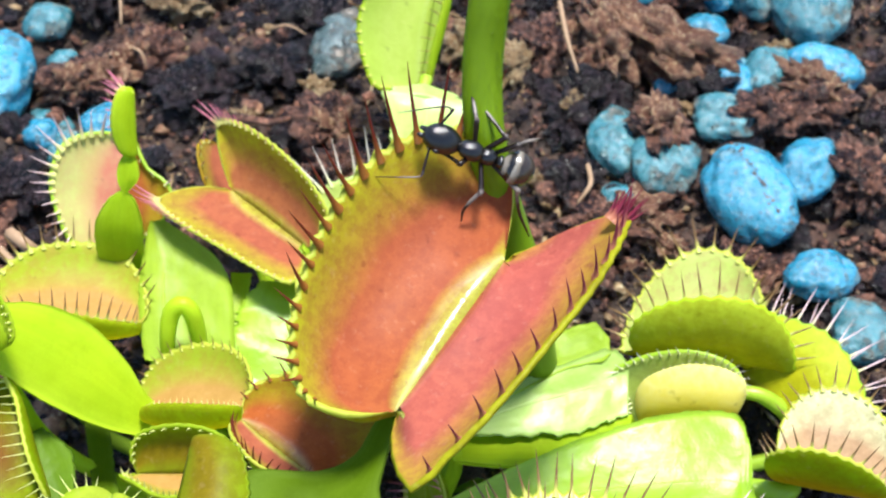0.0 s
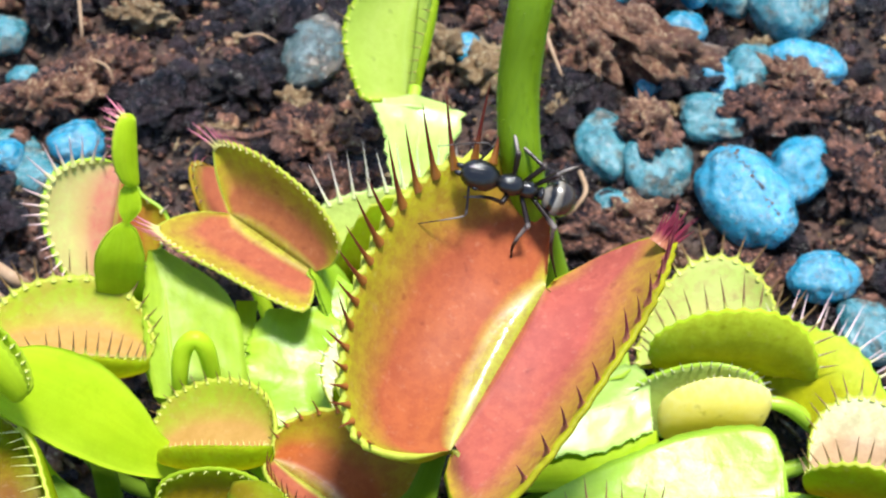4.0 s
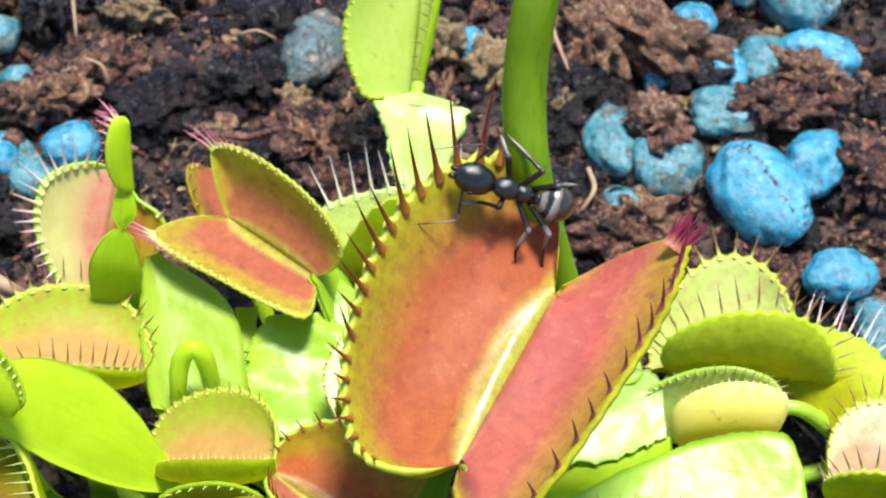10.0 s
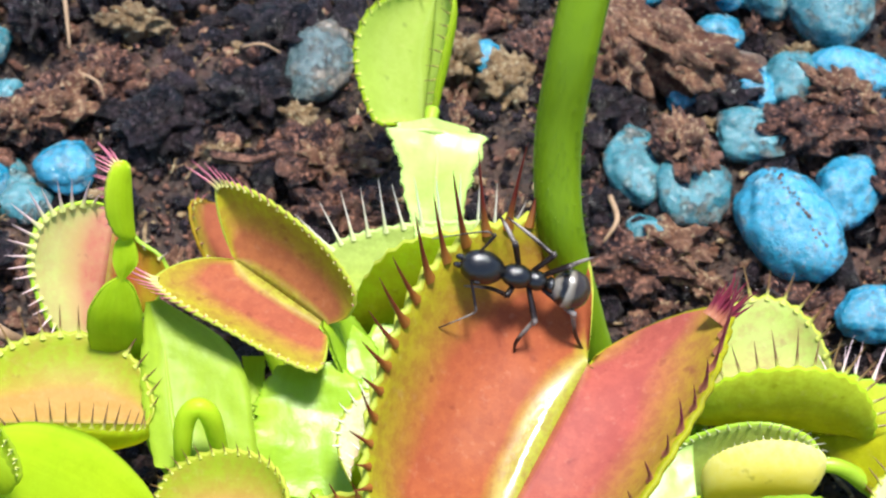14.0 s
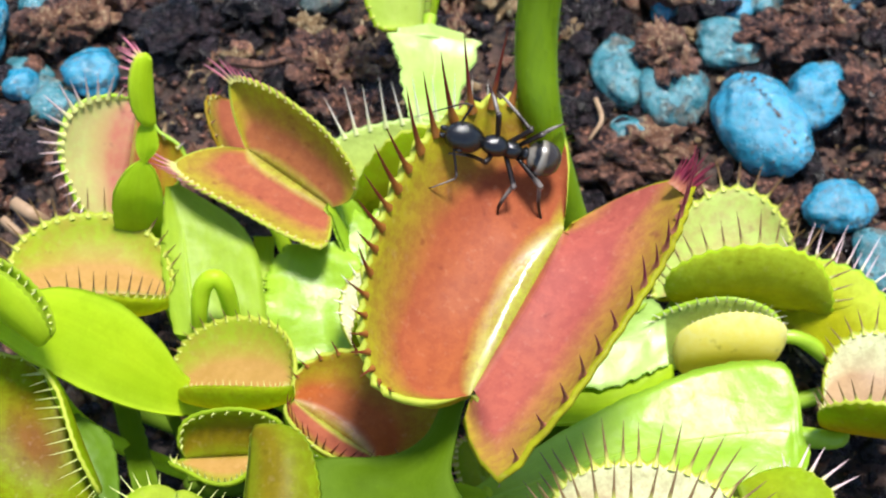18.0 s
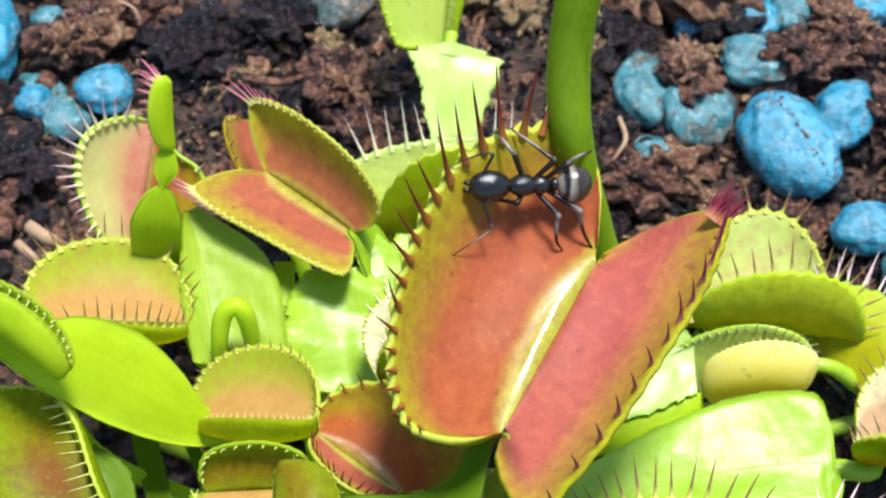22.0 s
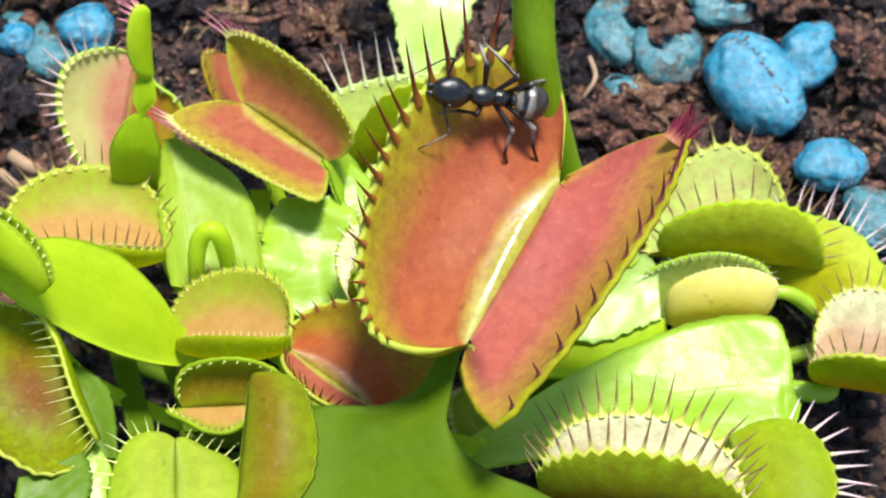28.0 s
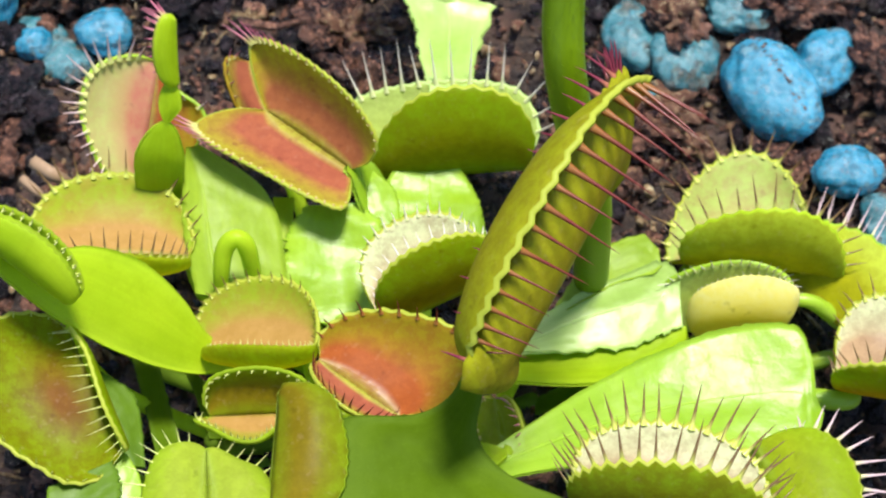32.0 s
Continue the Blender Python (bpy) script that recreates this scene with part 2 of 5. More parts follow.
DUSK = lobe_material("olive trap back tinged orange", (0.28, 0.20, 0.006), (0.24, 0.30, 0.005), (0.26, 0.36, 0.005), (0.1, 0.3, 0.5, 0.8), 0.45, 0.4, gleam=0.0)
YELLOW = lobe_material("lemon yellow trap back", (0.98, 0.86, 0.05), (0.96, 0.84, 0.04), (0.88, 0.84, 0.36), (0.05, 0.2, 0.42, 0.85), 0.45, 0.4, ends=(0.5, 0.7), gleam=0.0, mottle=(0.92, 0.80, 0.05))


def tooth_material(name, root, tip):
    n = Nodes(name)
    sep = n.add("SeparateXYZ")
    n.link(n.coords("Object"), sep.inputs[0])
    c = n.ramp(sep.outputs[2], [(0.05, root), (0.35, tip), (1.0, tip)])
    n.surface(c, 0.35, 0.5)
    return n.leafy(c, 0.2).mat


T_RED = tooth_material("dark red bristle", (0.30, 0.12, 0.02), (0.17, 0.020, 0.014))
T_BROWN = tooth_material("brown bristle", (0.60, 0.66, 0.12), (0.22, 0.13, 0.05))
T_PINK = tooth_material("pink bristle", (0.62, 0.58, 0.16), (0.50, 0.14, 0.20))
T_PURPLE = tooth_material("purple bristle", (0.42, 0.16, 0.08), (0.22, 0.025, 0.05))
T_WHITE = tooth_material("white bristle", (0.70, 0.75, 0.35), (0.85, 0.78, 0.70))
T_PALE = tooth_material("pale pink bristle", (0.66, 0.68, 0.22), (0.70, 0.52, 0.52))
T_GREEN = tooth_material("green bristle", (0.62, 0.70, 0.15), (0.70, 0.72, 0.25))


# ---- building blocks ----
def made(name, verts, faces, mats, parent=None, slots=None, uvs=None, smooth=True):
    me = bpy.data.meshes.new(name)
    me.from_pydata([tuple(v) for v in verts], [], faces)
    for m in mats if isinstance(mats, (list, tuple)) else [mats]:
        me.materials.append(m)
    if slots is not None:
        me.polygons.foreach_set("material_index", slots)
    if smooth:
        me.polygons.foreach_set("use_smooth", [True] * len(me.polygons))
    if uvs is not None:
        lay = me.uv_layers.new(name="uv")
        for loop in me.loops:
            lay.data[loop.index].uv = uvs[loop.vertex_index]
    me.update()
    ob = new(name, me)
    ob.parent = parent
    return ob


def thing(name, at, label, category, group=""):
    ob = new(name)
    ob.empty_display_size = 0.003
    ob.location = at
    return tagged(ob, label, category, group)


def grid_faces(nu, nv, flip=False, base=0):
    out = []
    for i in range(nu - 1):
        for j in range(nv - 1):
            a = base + i * nv + j
            q = (a, a + 1, a + nv + 1, a + nv)
            out.append(q[::-1] if flip else q)
    return out


_tooth = {}


def tooth_mesh(mat, bend):
    """A bristle of length one along z with a flared foot, bent towards x."""
    key = (mat.name, bend)
    if key not in _tooth:
        verts, faces, rings, k = [], [], [(-0.04, 0.11), (0.05, 0.080), (0.15, 0.054), (0.42, 0.034), (0.75, 0.020), (1.0, 0.003)], 6
        for z, r in rings:
            for i in range(k):
                a = math.tau * i / k
                verts.append((r * math.cos(a) + bend * z * z, r * math.sin(a) * 1.2, z))
        for j in range(len(rings) - 1):
            for i in range(k):
                faces.append((j * k + i, j * k + (i + 1) % k, (j + 1) * k + (i + 1) % k, (j + 1) * k + i))
        me = bpy.data.meshes.new("tooth")
        me.from_pydata(verts, [], faces)
        me.materials.append(mat)
        me.polygons.foreach_set("use_smooth", [True] * len(faces))
        _tooth[key] = me
    return _tooth[key]


def lobe(parent, origin, base, tip, margin, other, inner, outer=None, bulge=(0.9, 0.9), cup=0.12, curl=0.10, thick=0.00045,
         teeth=16, tooth=0.0035, tooth_mat=None, lean=0.35, span=(0.07, 0.93), square=0.75, ends=(1.0, 1.0), name="lobe", pivot=None, rim=None, bend=0.12, crowd=1.0, gather=0.0, late=1.0, edge_line=None, grow=1.0, bead=0.017, fat=1.0, arch=(0, 0, 0)):
    """Half of a trap. base, tip: the ends of its midrib; margin: the middle of its toothed edge; other: a point on the inner side."""
    pivot = Vector(pivot if pivot is not None else origin)
    base, tip, margin, other = Vector(base), Vector(tip), Vector(margin), Vector(other)
    mid, half = (base + tip) / 2, (tip - base) / 2
    wide = margin - mid
    nrm = half.cross(wide).normalized()
    if nrm.dot(other - (mid + margin) / 2) < 0:
        nrm = -nrm
    wl = wide.length
    rnd = random.Random(int(abs(base.x * 9e5) + abs(tip.y * 7e5)) + len(name))
    ph = rnd.random() * 6

    line = spline([base] + [Vector(p) for p in edge_line] + [tip], 161) if edge_line else None

    def place(phi, v):
        s, c = math.sin(phi), math.cos(phi)
        if line:
            f = min(159.999, max(0.0, phi / math.pi * 160))
            e = line[int(f)].lerp(line[int(f) + 1], f - int(f))
            h = mid - half * c
            lift = cup * wl * math.sin(math.pi * min(1, v * 0.92)) * 0.9 * s - curl * wl * v ** 4 * s ** 1.6
            return h + (e - h) * v - nrm * (lift - 0.012 * wl * math.sin(3 * phi + ph) * v)
        b = bulge[0] if c > 0 else bulge[1]
        xe = -c * (1 + b * s ** late)
        y = s ** square
        x = -c + (xe + c) * v ** 0.9
        lift = cup * wl * (math.sin(math.pi * min(1, v * 0.92)) * 0.9) * s - curl * wl * v ** 4 * s ** 1.6
        wav = 0.012 * wl * math.sin(3 * phi + ph) * v
        return mid + half * x + Vector(arch) * (max(0.0, 1 - c * c) * (1 - v) ** 1.5) + wide * (y * v) + nrm * (lift * -1 + wav)

    at = [span[0] + (span[1] - span[0]) * ((k + 0.5) / teeth) ** crowd for k in range(teeth)]
    marks = [(q, bead) for q in at] + [((a + b) / 2, -bead) for a, b in zip(at, at[1:])]
    marks += [(0.0127 + (at[0] - 0.02) * k / 5, 0.0) for k in range(5)] + [(0.9873 - (0.967 - at[-1]) * k / 7, 0.0) for k in range(7)]
    marks.sort()
    nu, nv = len(marks), 13
    pts = []
    for q, knob in marks:
        row = [place(math.pi * q, j / (nv - 1)) for j in range(nv)]
        push = (row[-1] - row[-2]).normalized() * wl * knob
        row[-1] = row[-1] + push
        row[-2] = row[-2] + push * 0.4
        pts.append(row)
    verts, uvs, back = [], [], []
    for i in range(nu):
        for j in range(nv):
            du = pts[min(nu - 1, i + 1)][j] - pts[max(0, i - 1)][j]
            dv = pts[i][min(nv - 1, j + 1)] - pts[i][max(0, j - 1)]
            m = du.cross(dv)
            m = m.normalized() if m.length > 1e-12 else nrm
            if m.dot(nrm) < 0:
                m = -m
            sharp = min(1.0, 3.0 * math.sin(math.pi * marks[i][0]))
            m = nrm.lerp(m, sharp).normalized()
            t = thick * (1.5 - 0.7 * (j / (nv - 1)) ** 2) * (0.15 + 0.85 * sharp)
            verts.append(pts[i][j] - pivot)
            back.append(pts[i][j] - m * t - pivot)
            uvs.append((marks[i][0], j / (nv - 1)))
    n = nu * nv
    f_in = grid_faces(nu, nv)
    f_out = grid_faces(nu, nv, True, n)
    edge = [i * nv + nv - 1 for i in range(nu)]
    # a rounded lip along the margin
    lip = []
    for i in edge:
        o = (verts[i] - verts[i - 1]).normalized() * thick * 0.6
        lip.append((verts[i] + back[i]) / 2 + o)
    f_rim = []
    for k in range(nu - 1):
        a, b = edge[k], edge[k + 1]
        f_rim += [(a, 2 * n + k, 2 * n + k + 1, b), (2 * n + k, n + a, n + b, 2 * n + k + 1)]
    for k in range(nv - 1):
        f_rim += [(k, n + k, n + k + 1, k + 1), ((nu - 1) * nv + k, (nu - 1) * nv + k + 1, n + (nu - 1) * nv + k + 1, n + (nu - 1) * nv + k)]
    f_in2 = [(k * nv, (k + 1) * nv, n + (k + 1) * nv, n + k * nv) for k in range(nu - 1)]
    faces = f_in + f_out + f_rim + f_in2
    slots = [0] * len(f_in) + [1] * len(f_out) + [2] * (len(f_rim) + len(f_in2))
    ob = made(name, verts + back + lip, faces, [inner, outer or OUTER, rim or RIM], parent, slots, uvs + uvs + [uvs[i] for i in edge])
    ob.location = pivot - Vector(origin)
    me_t = tooth_mesh(tooth_mat or T_RED, bend)
    hu = half.normalized()
    for k in range(teeth):
        q = at[k]
        phi = math.pi * q
        p = place(phi, 1.0)
        out = (p - place(phi, 0.9)).normalized()
        along = (place(min(3.13, phi + 0.03), 1) - place(max(0.01, phi - 0.03), 1)).normalized()
        face = along.cross(out).normalized()
        if face.dot(nrm) < 0:
            face = -face
        out = (face.cross(along) if face.cross(along).dot(out) > 0 else along.cross(face)).normalized()
        z = (out + face * (lean + rnd.uniform(-0.1, 0.1)) + along * rnd.uniform(-0.12, 0.12) + hu * gather * max(0.0, q / span[1]) ** 5).normalized()
        x = (face - z * face.dot(z)).normalized()
        y = z.cross(x)
        ln = tooth * (0.55 + 0.45 * math.sin(math.pi * min(1, max(0, q)))) * rnd.uniform(0.85, 1.12)
        ln *= ends[0] + (ends[1] - ends[0]) * min(1, q / span[1]) ** grow
        t = new("tooth", me_t)
        t.parent = ob
        t.matrix_basis = Matrix.Translation(p - pivot - out * 0.0001) @ Matrix((x, y, z)).transposed().to_4x4() @ Matrix.Diagonal((fat * (ln * 0.5 + 0.0009), fat * (ln * 0.5 + 0.0009), ln, 1))
    return ob


def spline(ctrl, n):
    """Catmull-Rom through the given vectors, n samples."""
    c = [ctrl[0] * 2 - ctrl[1], *ctrl, ctrl[-1] * 2 - ctrl[-2]]
    out = []
    for i in range(n):
        t = i / (n - 1) * (len(ctrl) - 1)
        k = min(int(t), len(ctrl) - 2)
        t -= k
        a, b, d, e = c[k : k + 4]
        out.append(0.5 * (2 * b + (d - a) * t + (2 * a - 5 * b + 4 * d - e) * t * t + (3 * b - a - 3 * d + e) * t ** 3))
    return out


def blade(parent, origin, ctrl, widths, mat, side=None, fold=0.15, thick=0.0006, jag=0.03, name="petiole", wave=0.05, lift=(0, 0.3, 1), notch=0.0, rib=0.0003):
    """A winged leaf stalk: a flat blade with a midrib, along the points ctrl, with half widths."""
    ctrl = [Vector(c) for c in ctrl]
    nu, nv = 61, 15
    mids = spline(ctrl, nu)
    ws = [w.x for w in spline([Vector((w, 0, 0)) for w in widths], nu)]
    rnd = random.Random(int(abs(ctrl[0].x * 9e5)) + len(ctrl))
    ph, up = rnd.random() * 6, Vector(lift).normalized()
    verts, back = [], []
    for i in range(nu):
        along = (mids[min(nu - 1, i + 1)] - mids[max(0, i - 1)]).normalized()
        sd = Vector(side) if side else along.cross(up)
        sd = (sd - along * sd.dot(along)).normalized()
        nr = sd.cross(along)
        if nr.dot(up) < 0:
            nr = -nr
        for j in range(nv):
            t = 2 * j / (nv - 1) - 1
            w = max(0.00005, ws[i])
            if abs(t) > 0.99:
                w *= 1 + jag * (rnd.uniform(-1.6, 0.8) if i % 2 else rnd.uniform(0, 0.7)) + 0.5 * jag * noise.noise(Vector((i * 0.35, t * 9 + ph, 0)))
            up_by = fold * abs(t) ** 1.3 * w - 0.12 * w * math.exp(-(t / 0.12) ** 2) * 0.5
            up_by += wave * w * math.sin(i / nu * 9 + ph + t * 1.7) * abs(t)
            p = mids[i] + sd * t * w + nr * up_by - along * notch * w * abs(t)
            verts.append(p - Vector(origin))
            back.append(p - nr * thick * (1.6 - abs(t)) - Vector(origin))
    n = nu * nv
    faces = grid_faces(nu, nv) + grid_faces(nu, nv, True, n)
    rim = [i * nv for i in range(nu)] + [(nu - 1) * nv + j for j in range(1, nv)] + [i * nv + nv - 1 for i in range(nu - 2, -1, -1)] + [j for j in range(nv - 2, 0, -1)]
    faces += [(rim[k], n + rim[k], n + rim[(k + 1) % len(rim)], rim[(k + 1) % len(rim)]) for k in range(len(rim))]
    uv = [(i / (nu - 1), j / (nv - 1)) for i in range(nu) for j in range(nv)]
    ob = made(name, verts + back, faces, mat, parent, None, uv + uv)
    if rib:
        path = [verts[i * nv + nv // 2] - up * rib * 0.55 for i in range(2, nu - 1, 6)]
        tube(parent, (0, 0, 0), path, [rib * (1 - 0.6 * k / len(path)) for k in range(len(path))], mat, "midrib", 30, 8)
    return ob


def wing(parent, origin, left, right, mat, fold=0.12, jag=0.02, wave=0.04, thick=0.0006, rib=0.0003, mid=0.5, name="petiole"):
    """A leaf blade between two edges, from its foot to its end; fold: depth of its valley (or, below zero, height of its ridge)."""
    nu, nv = 81, 17
    a, b = spline([Vector(p) for p in left], nu), spline([Vector(p) for p in right], nu)
    o, up = Vector(origin), Vector((0, -0.4, 0.9)).normalized()
    rnd = random.Random(int(abs(a[0].x * 9e5) + abs(b[-1].y * 5e5)))
    ph = rnd.random() * 6
    verts, back = [], []
    for i in range(nu):
        across = b[i] - a[i]
        w = across.length
        across.normalize()
        along = (a[min(nu - 1, i + 1)] + b[min(nu - 1, i + 1)] - a[max(0, i - 1)] - b[max(0, i - 1)]).normalized()
        nr = across.cross(along).normalized()
        if nr.dot(up) < 0:
            nr = -nr
        for j in range(nv):
            u = j / (nv - 1)
            t = (u - mid) / (mid if u < mid else 1 - mid)
            lift = -fold * w * 0.5 * (1 - abs(t) ** 1.35) + wave * w * 0.4 * math.sin(i / nu * 10 + ph + 2.2 * t) * abs(t) * (1 - 0.5 * abs(t))
            lift += 0.012 * w * noise.noise(Vector((i * 0.11, u * 5, ph)))
            out = jag * w * (1.4 * noise.noise(Vector((i * 0.22, t * 3, ph))) + 0.9 * noise.noise(Vector((i * 0.7, t * 3, ph))) + rnd.uniform(-0.25, 0.25)) * abs(t) ** 12
            p = a[i].lerp(b[i], u) + nr * lift + across * math.copysign(out, out * t)
            verts.append(p - o)
            back.append(p - nr * thick * (1.5 - 0.9 * abs(t)) - o)
    n = nu * nv
    faces = grid_faces(nu, nv) + grid_faces(nu, nv, True, n)
    rim = [i * nv for i in range(nu)] + [(nu - 1) * nv + j for j in range(1, nv)] + [i * nv + nv - 1 for i in range(nu - 2, -1, -1)] + [j for j in range(nv - 2, 0, -1)]
    faces += [(rim[k], n + rim[k], n + rim[(k + 1) % len(rim)], rim[(k + 1) % len(rim)]) for k in range(len(rim))]
    uv = [(i / (nu - 1), j / (nv - 1)) for i in range(nu) for j in range(nv)]
    ob = made(name, verts + back, faces, mat, parent, None, uv + uv)
    if rib:
        k = round(mid * (nv - 1))
        path = [verts[i * nv + k] - up * rib * 0.5 for i in range(2, nu - 2, 6)]
        tube(parent, (0, 0, 0), path, [rib * (1 - 0.6 * q / len(path)) for q in range(len(path))], mat, "midrib", 34, 8)
    return ob


def tube(parent, origin, ctrl, radii, mat, name, n=24, k=10):
    ctrl = [Vector(c) for c in ctrl]
    mids = spline(ctrl, n)
    rs = [r.x for r in spline([Vector((r, 0, 0)) for r in radii], n)]
    verts, faces = [], []
    side = Vector((1, 0, 0))
    for i in range(n):
        along = (mids[min(n - 1, i + 1)] - mids[max(0, i - 1)]).normalized()
        side = (side - along * side.dot(along)).normalized()
        other = along.cross(side)
        for j in range(k):
            a = math.tau * j / k
            verts.append(mids[i] + (side * math.cos(a) + other * math.sin(a)) * rs[i] - Vector(origin))
    for i in range(n - 1):
        for j in range(k):
            faces.append((i * k + j, i * k + (j + 1) % k, (i + 1) * k + (j + 1) % k, (i + 1) * k + j))
    faces += [tuple(range(k))[::-1], tuple((n - 1) * k + j for j in range(k))]
    return made(name, verts, faces, mat, parent)


LEAVES = "leaves of the flytrap rosette"


def leaf(label, at, name="flytrap_leaf"):
    return thing(name, at, label, "flytrap leaf", LEAVES)


def trap(parent, origin, base, tip, one, two, face, **more):
    """Both lobes of a trap; more: shared values, and one_/two_ values of a single lobe."""
    shared = {k: v for k, v in more.items() if not k.startswith(("one_", "two_"))}
    out = []
    for key, mine, its in (("one_", one, two), ("two_", two, one)):
        kw = dict(shared)
        kw.update({k[4:]: v for k, v in more.items() if k.startswith(key)})
        out.append(lobe(parent, origin, base, tip, mine, its, kw.pop("inner", face), **kw))
    return out


def stem(parent, origin, end, mat):
    """The narrow lower stalk of a leaf, from the crown up to where it broadens."""
    a, b = Vector(origin), Vector(end)
    mid = a.lerp(b, 0.85)
    mid.z = b.z * 0.4
    tube(parent, origin, [a, mid, b - Vector((0, 0, 0.0004))], [0.0008, 0.0007, 0.0006], mat, "stem", 14, 8)


def foot(p, depth=0.004):
    """The place on the soil from which a leaf that shows at p comes up: towards the crown."""
    c = Vector((-0.00414, -0.00301, 0.00300))
    c.z = 0
    q = Vector((p[0], p[1], 0))
    r = c + (q - c) * 0.35
    return Vector((r.x, r.y, -depth))


# ---- the soil ----
def soil_height(x, y):
    p = Vector((x, y, 0))
    near = max(0.0, 1 - (x * x + y * y) / 0.03)
    h = 0.0022 * noise.noise(p * 60) + 0.0014 * noise.noise(p * 160) + near * 0.0010 * noise.noise(p * 420) + near * 0.0005 * noise.noise(p * 900)
    return h - 0.001


n = Nodes("potting soil")
_a, _b = n.noise(260, 6, 0.65), n.noise(1400, 5, 0.7)
_c = n.ramp(_a, [(0.30, (0.008, 0.006, 0.007)), (0.50, (0.028, 0.020, 0.018)), (0.66, (0.12, 0.066, 0.052)), (0.82, (0.32, 0.18, 0.12))])
_c = n.mix(n.ramp(_b, [(0.45, (0, 0, 0)), (0.75, (1, 1, 1))]), _c, (0.13, 0.085, 0.055))
n.surface(_c, n.math("ADD", n.math("MULTIPLY", n.noise(1100, 3), 0.5), 0.10), 0.5)
n.bump(n.math("ADD", _a, n.math("MULTIPLY", _b, 0.6)), 1.0, 0.0014)
SOIL = n.mat
_axis = [-3.0, -1.0, -0.4, -0.2, -0.14, -0.105] + [-0.09 + 0.18 * i / 190 for i in range(191)] + [0.105, 0.14, 0.2, 0.4, 1.0, 3.0]
_nx = len(_axis)
_pts = [(x, y + 0.02, soil_height(x, y + 0.02)) for x in _axis for y in _axis]
tagged(made("ground", _pts, grid_faces(_nx, _nx, True), SOIL), "dark crumbly potting soil under the flytraps", "soil", kind="structure")


def lump(seed, size, rough=0.25, freq=1.6, sub=3, stretch=(1, 1, 1)):
    """Vertices and faces of an uneven lump."""
    bm = bmesh.new()
    bmesh.ops.create_icosphere(bm, subdivisions=sub, radius=1)
    off = Vector((seed * 3.1, seed * 1.7, seed * 0.9))
    for v in bm.verts:
        d = v.co.normalized()
        r = 1 + rough * noise.noise(d * freq + off) + rough * 0.45 * noise.noise(d * freq * 2.7 + off) + (rough * 0.34 * noise.noise(d * freq * 6 + off) + rough * 0.2 * noise.noise(d * freq * 13 + off) if rough > 0.5 else 0)
        v.co = Vector((d.x * stretch[0], d.y * stretch[1], d.z * stretch[2])) * r * size
    vs, fs = [v.co.copy() for v in bm.verts], [tuple(w.index for w in f.verts) for f in bm.faces]
    bm.free()
    return vs, fs


def pebble_material(name, paint, bare, worn=0.52):
    n = Nodes(name)
    info = n.add("ObjectInfo")
    c = n.mix(n.math("MULTIPLY", info.outputs["Random"], 0.35), paint, tuple(v * 0.6 for v in paint))
    c = n.mix(n.ramp(n.noise(210, 5, 0.65), [(0.42, (0, 0, 0)), (0.66, (0.65, 0.65, 0.65))]), c, tuple(min(1, v * 1.5 + 0.05) for v in paint))
    c = n.mix(n.ramp(n.noise(640, 5, 0.7), [(0.38, (0.75, 0.75, 0.75)), (0.48, (0, 0, 0))]), c, tuple(v * 0.42 for v in paint))
    chips = n.ramp(n.noise(420, 5, 0.7), [(worn + 0.0, (0, 0, 0)), (worn + 0.055, (1, 1, 1))])
    c = n.mix(n.math("MULTIPLY", chips, 0.8), c, bare)
    dirt = n.ramp(n.noise(230, 8, 0.82), [(worn, (0, 0, 0)), (worn + 0.07, (1, 1, 1))])
    c = n.mix(n.math("MULTIPLY", dirt, 0.75), c, (0.20, 0.135, 0.085))
    c = n.mix(n.ramp(n.noise(950, 4, 0.7), [(0.55, (0, 0, 0)), (0.68, (0.4, 0.4, 0.4))]), c, tuple(0.5 * v + 0.26 for v in bare))
    grit = n.ramp(n.noise(1500, 5, 0.75), [(0.585, (0, 0, 0)), (0.64, (1, 1, 1))])
    c = n.mix(n.math("MULTIPLY", grit, 0.8), c, (0.06, 0.035, 0.03))
    n.surface(c, n.math("ADD", n.math("MULTIPLY", n.noise(700, 3), 0.34), 0.10), 0.9)
    n.bump(n.math("ADD", n.noise(900, 6, 0.7), n.math("ADD", n.math("MULTIPLY", dirt, 0.7), n.math("MULTIPLY", chips, -0.5))), 1.0, 0.00035)
    return n.mat


MOSS = pebble_material("grey-green weathered gravel", (0.06, 0.10, 0.10), (0.28, 0.34, 0.32), 0.51)
BLUE = pebble_material("blue gravel", (0.011, 0.205, 0.33), (0.20, 0.37, 0.42), 0.585)
TEAL = pebble_material("worn teal gravel", (0.030, 0.165, 0.20), (0.28, 0.40, 0.38), 0.545)


def pebble(at, wide, deep, tall, turn, mat, seed, label="blue painted gravel pebble lying on dark soil"):
    vs, fs = lump(seed, 1.0, 0.16 if wide > 0.0085 else 0.24, 1.05, 5 if wide > 0.008 else 4, (wide / 2, deep / 2, tall / 2))
    ob = made("pebble", vs, fs, mat)
    ob.matrix_basis = pose(at[0], at[1], at[2] - (0.0009 if wide < 0.007 else 0.0), 0, 0, turn)
    return tagged(ob, label, "pebble", "blue gravel on the soil")


MM = 0.001
stones = []
